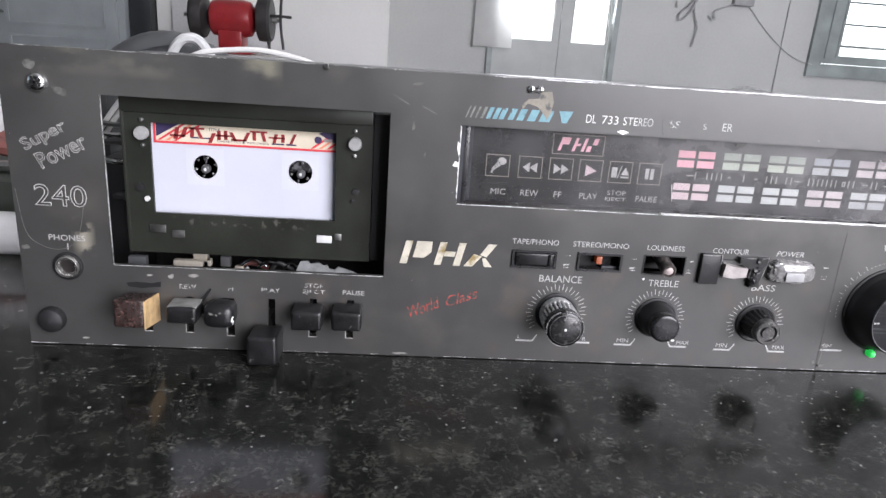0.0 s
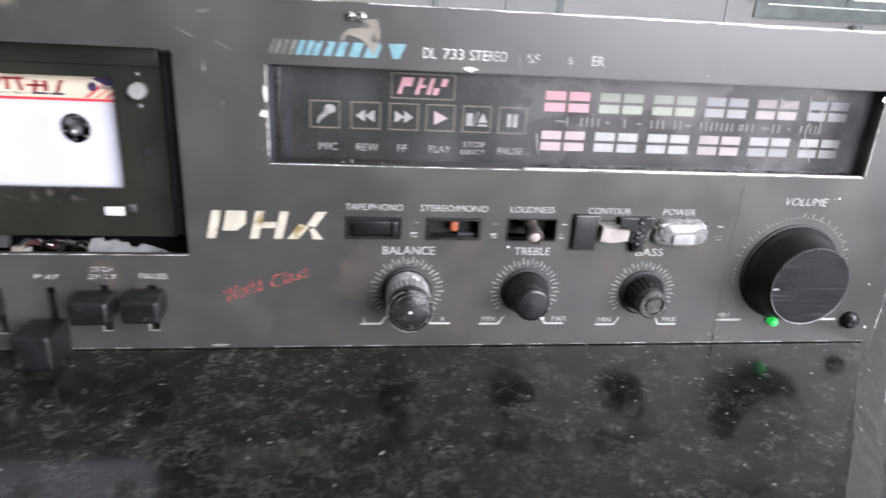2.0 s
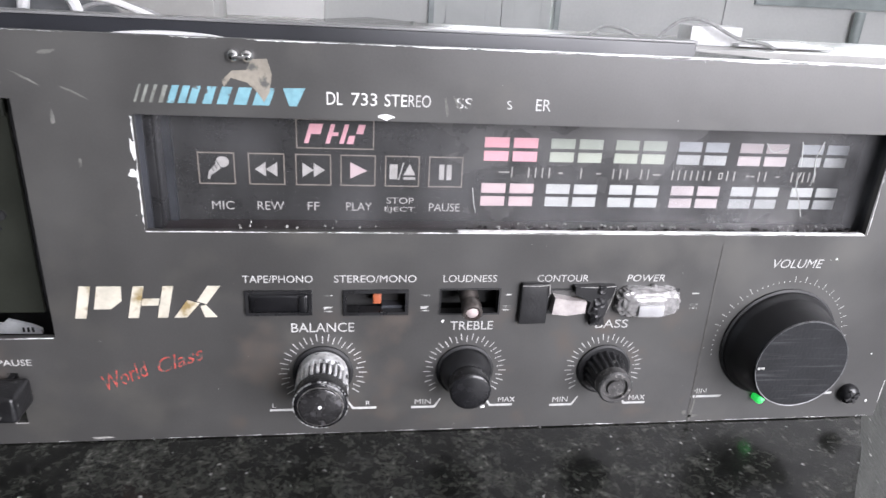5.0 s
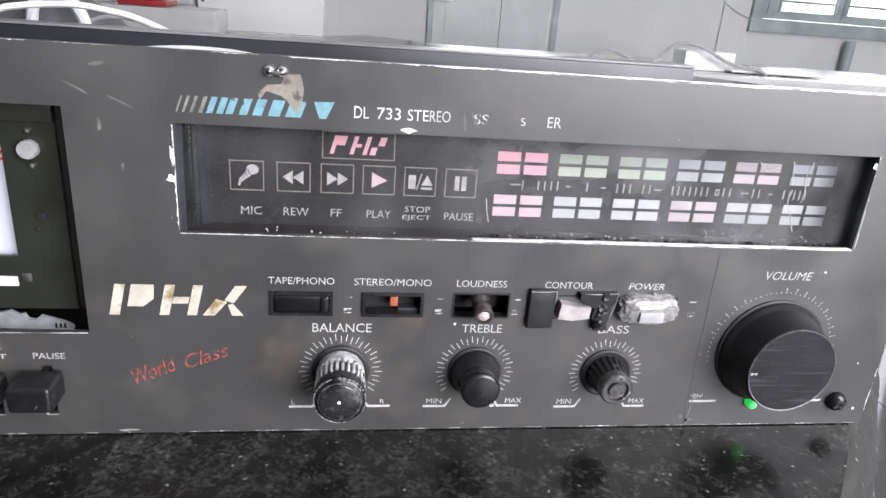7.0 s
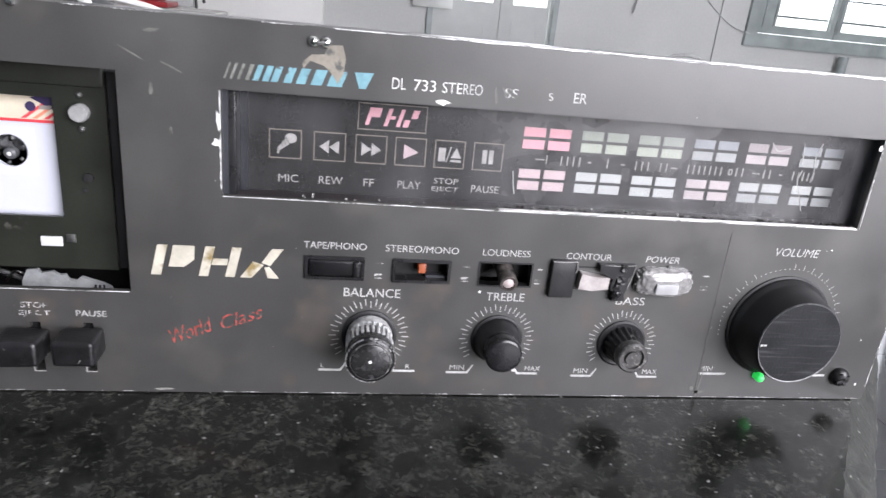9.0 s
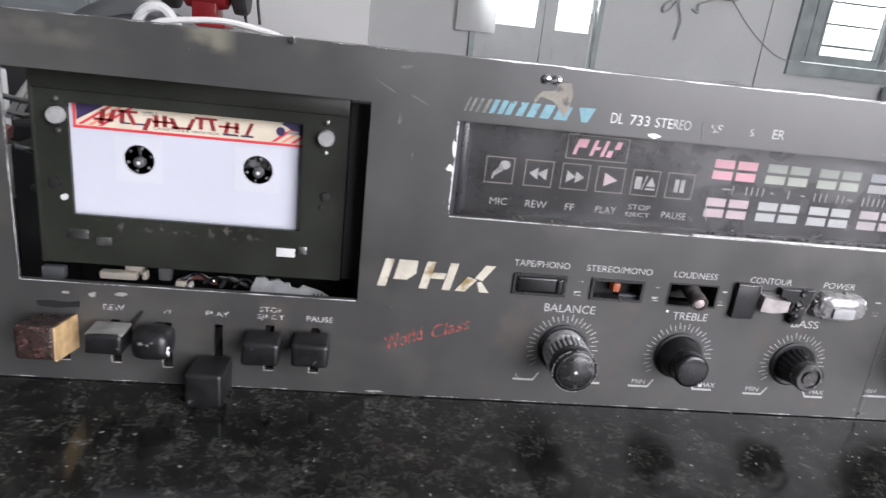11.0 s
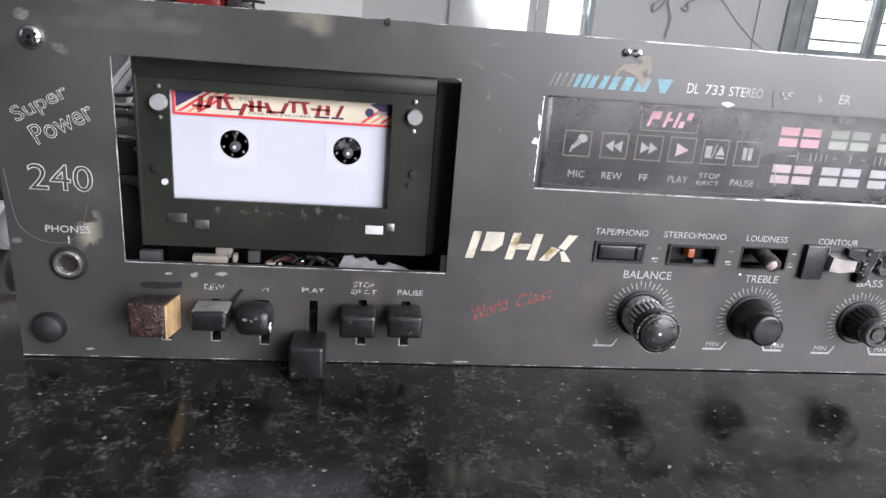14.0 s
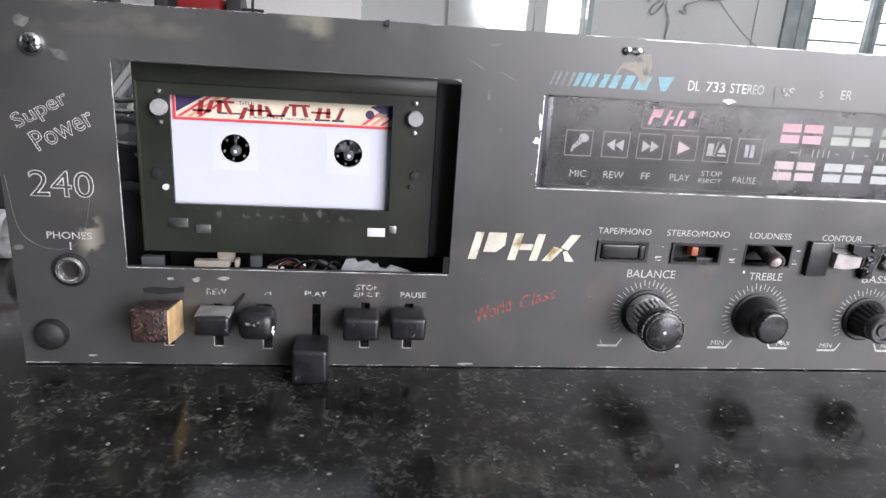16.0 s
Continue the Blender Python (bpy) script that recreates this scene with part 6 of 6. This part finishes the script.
# wires and bracket coloured paler, as if seen through glare
WALLWIRE = mat("glare_grey_wire", (0.338, 0.338, 0.344), 0.6, scale=30)
wt = thing("wall_wires", (2.172, BACK - 0.01, 0.200), "tangle of dark wires hanging from a wall bracket", "wires")
bm = bmesh.new()
box(bm, 2.23, 2.37, BACK - 0.05, BACK - 0.002, 0.48, 0.63, 0.006)
part("bracket", bm, mat("glare_grey_box", (0.30, 0.30, 0.305), 0.6, scale=12), wt)
for pts in (
    [(1.992, BACK - 0.02, 0.700), (1.962, BACK - 0.03, 0.560), (1.972, BACK - 0.03, 0.420), (2.007, BACK - 0.03, 0.320), (1.992, BACK - 0.03, 0.190)],
    [(1.912, BACK - 0.02, 0.680), (1.957, BACK - 0.03, 0.520), (1.922, BACK - 0.03, 0.450), (1.872, BACK - 0.03, 0.400), (1.877, BACK - 0.03, 0.360), (1.922, BACK - 0.03, 0.390), (1.972, BACK - 0.03, 0.480), (2.012, BACK - 0.02, 0.600)],
    [(1.842, BACK - 0.02, 0.480), (1.847, BACK - 0.03, 0.440)],
    [(2.272, BACK - 0.03, 0.500), (2.172, BACK - 0.03, 0.460), (2.112, BACK - 0.03, 0.430), (2.122, BACK - 0.03, 0.380), (2.072, BACK - 0.03, 0.400)],
):
    bm = bmesh.new()
    tube(bm, pts, 0.006)
    part("wire", bm, WALLWIRE, wt)
bm = bmesh.new()
tube(bm, [(2.352, BACK - 0.02, 0.480), (2.522, BACK - 0.012, 0.320), (2.722, BACK - 0.012, 0.180), (2.872, BACK - 0.04, 0.130)], 0.003)
part("thin_wire", bm, mat("pale_grey_wire", (0.41, 0.41, 0.41), 0.6), wt)
bm = bmesh.new()
tube(bm, [(2.640, BACK - 0.008, 0.900), (2.642, BACK - 0.008, 0.200), (2.644, BACK - 0.008, -0.300)], 0.004)
part("wire", bm, mat("grey_wire", (0.33, 0.33, 0.33), 0.6), wt)
bm = bmesh.new()
lathe(bm, [(0.035, 0), (0.035, 0.885)], (3.63, BACK - 0.07, FLOOR), (0, 0, 1), 16)
solid("wall_pipe", bm, FRAMEP, "grey painted pipe standing under the window", "pipe")
bm = bmesh.new()
vs = [[bm.verts.new((0.468 + 0.262 * i / 10, BACK - 0.06 - 0.012 * math.sin(i * 0.7) - 0.004 * math.sin(k * 1.3), 0.098 + k * 0.06)) for i in range(11)] for k in range(14)]
for a, b in zip(vs, vs[1:]):
    for i in range(10):
        bm.faces.new((a[i], a[i + 1], b[i + 1], b[i])).smooth = True
bmesh.ops.solidify(bm, geom=bm.faces[:], thickness=0.003)
solid("white_cloth", bm, CLOTH, "white sheet hanging beside the door", "cloth")

# white box, tray and cables on the bench
bm = bmesh.new()
box(bm, 1.435, 1.655, 2.5, 2.62, -0.072, 0.004, 0.006)
solid("white_box", bm, WHITEP, "small white plastic box on the workbench", "box")
bm = bmesh.new()
box(bm, 1.62, 2.04, 2.45, 2.7, -0.066, -0.057, 0.004)
box(bm, 1.70, 1.97, 2.5, 2.65, -0.0725, -0.0655, 0.002)
solid("white_tray", bm, WHITEP, "flat white tray on the workbench", "tray")
bm = bmesh.new()
tube(bm, [(1.26, 2.45, -0.066), (1.295, 2.45, -0.024), (1.368, 2.45, 0.026), (1.465, 2.45, 0.024), (1.60, 2.44, -0.033), (1.717, 2.43, -0.050), (1.76, 2.42, -0.066)], 0.007)
solid("bench_cable", bm, mat("pale_grey_sheath", (0.27, 0.27, 0.265), 0.5), "pale grey cable looping over the workbench", "cable")
bm = bmesh.new()
tube(bm, [(0.97, 2.45, -0.067), (1.012, 2.45, -0.031), (1.056, 2.45, -0.011), (1.11, 2.45, -0.017), (1.165, 2.45, -0.034), (1.22, 2.44, -0.067)], 0.006)
solid("bench_cable", bm, bpy.data.materials["pale_grey_sheath"], "short grey cable loop on the workbench", "cable")

# clutter beside the deck
bm = bmesh.new()
lathe(bm, [(0.011, 0), (0.0135, 0.001), (0.0135, 0.17), (0.011, 0.171), (0.011, 0.0)], (-0.405, 0.125, 0.0136), (1, 0, 0), 28)
solid("white_pipe", bm, WHITEP, "short white plastic pipe lying on the granite", "pipe")
bm = bmesh.new()
box(bm, -0.43, -0.24, 0.15, 0.23, 0.0005, 0.041, 0.004)
solid("dark_metal_box", bm, mat("dark_green_paint", (0.03, 0.035, 0.028), 0.45, scale=40), "low dark green metal box beside the deck", "box")
bm = bmesh.new()
tube(bm, [(-0.43, 0.17, 0.0455), (-0.34, 0.172, 0.0455), (-0.236, 0.175, 0.0455)], 0.0042)
solid("steel_rod", bm, STEEL, "thin steel rod lying on a metal box", "rod")
bm = bmesh.new()
for k in range(3):
    tube(bm, [(-0.43, 0.19 + 0.012 * k, 0.047), (-0.36, 0.188 + 0.012 * k, 0.055 + 0.004 * k), (-0.30, 0.19 + 0.012 * k, 0.058 + 0.004 * k), (-0.24, 0.192 + 0.012 * k, 0.047)], 0.006)
solid("rubber_cable", bm, RUST, "reddish brown rubber cable lying in loops", "cable")
bm = bmesh.new()
box(bm, -0.31, -0.243, 0.205, 0.228, 0.042, 0.088, 0.003)
for k in range(5):
    box(bm, -0.305 + k * 0.013, -0.298 + k * 0.013, 0.199, 0.206, 0.06, 0.082, 0.001)
solid("white_connector", bm, WHITEP, "ribbed white plastic connector block", "connector")
bm = bmesh.new()
box(bm, -0.44, -0.235, 0.26, 0.33, 0.0005, 0.10, 0.006)
solid("black_box", bm, DULL, "matt black box standing behind the clutter", "box")
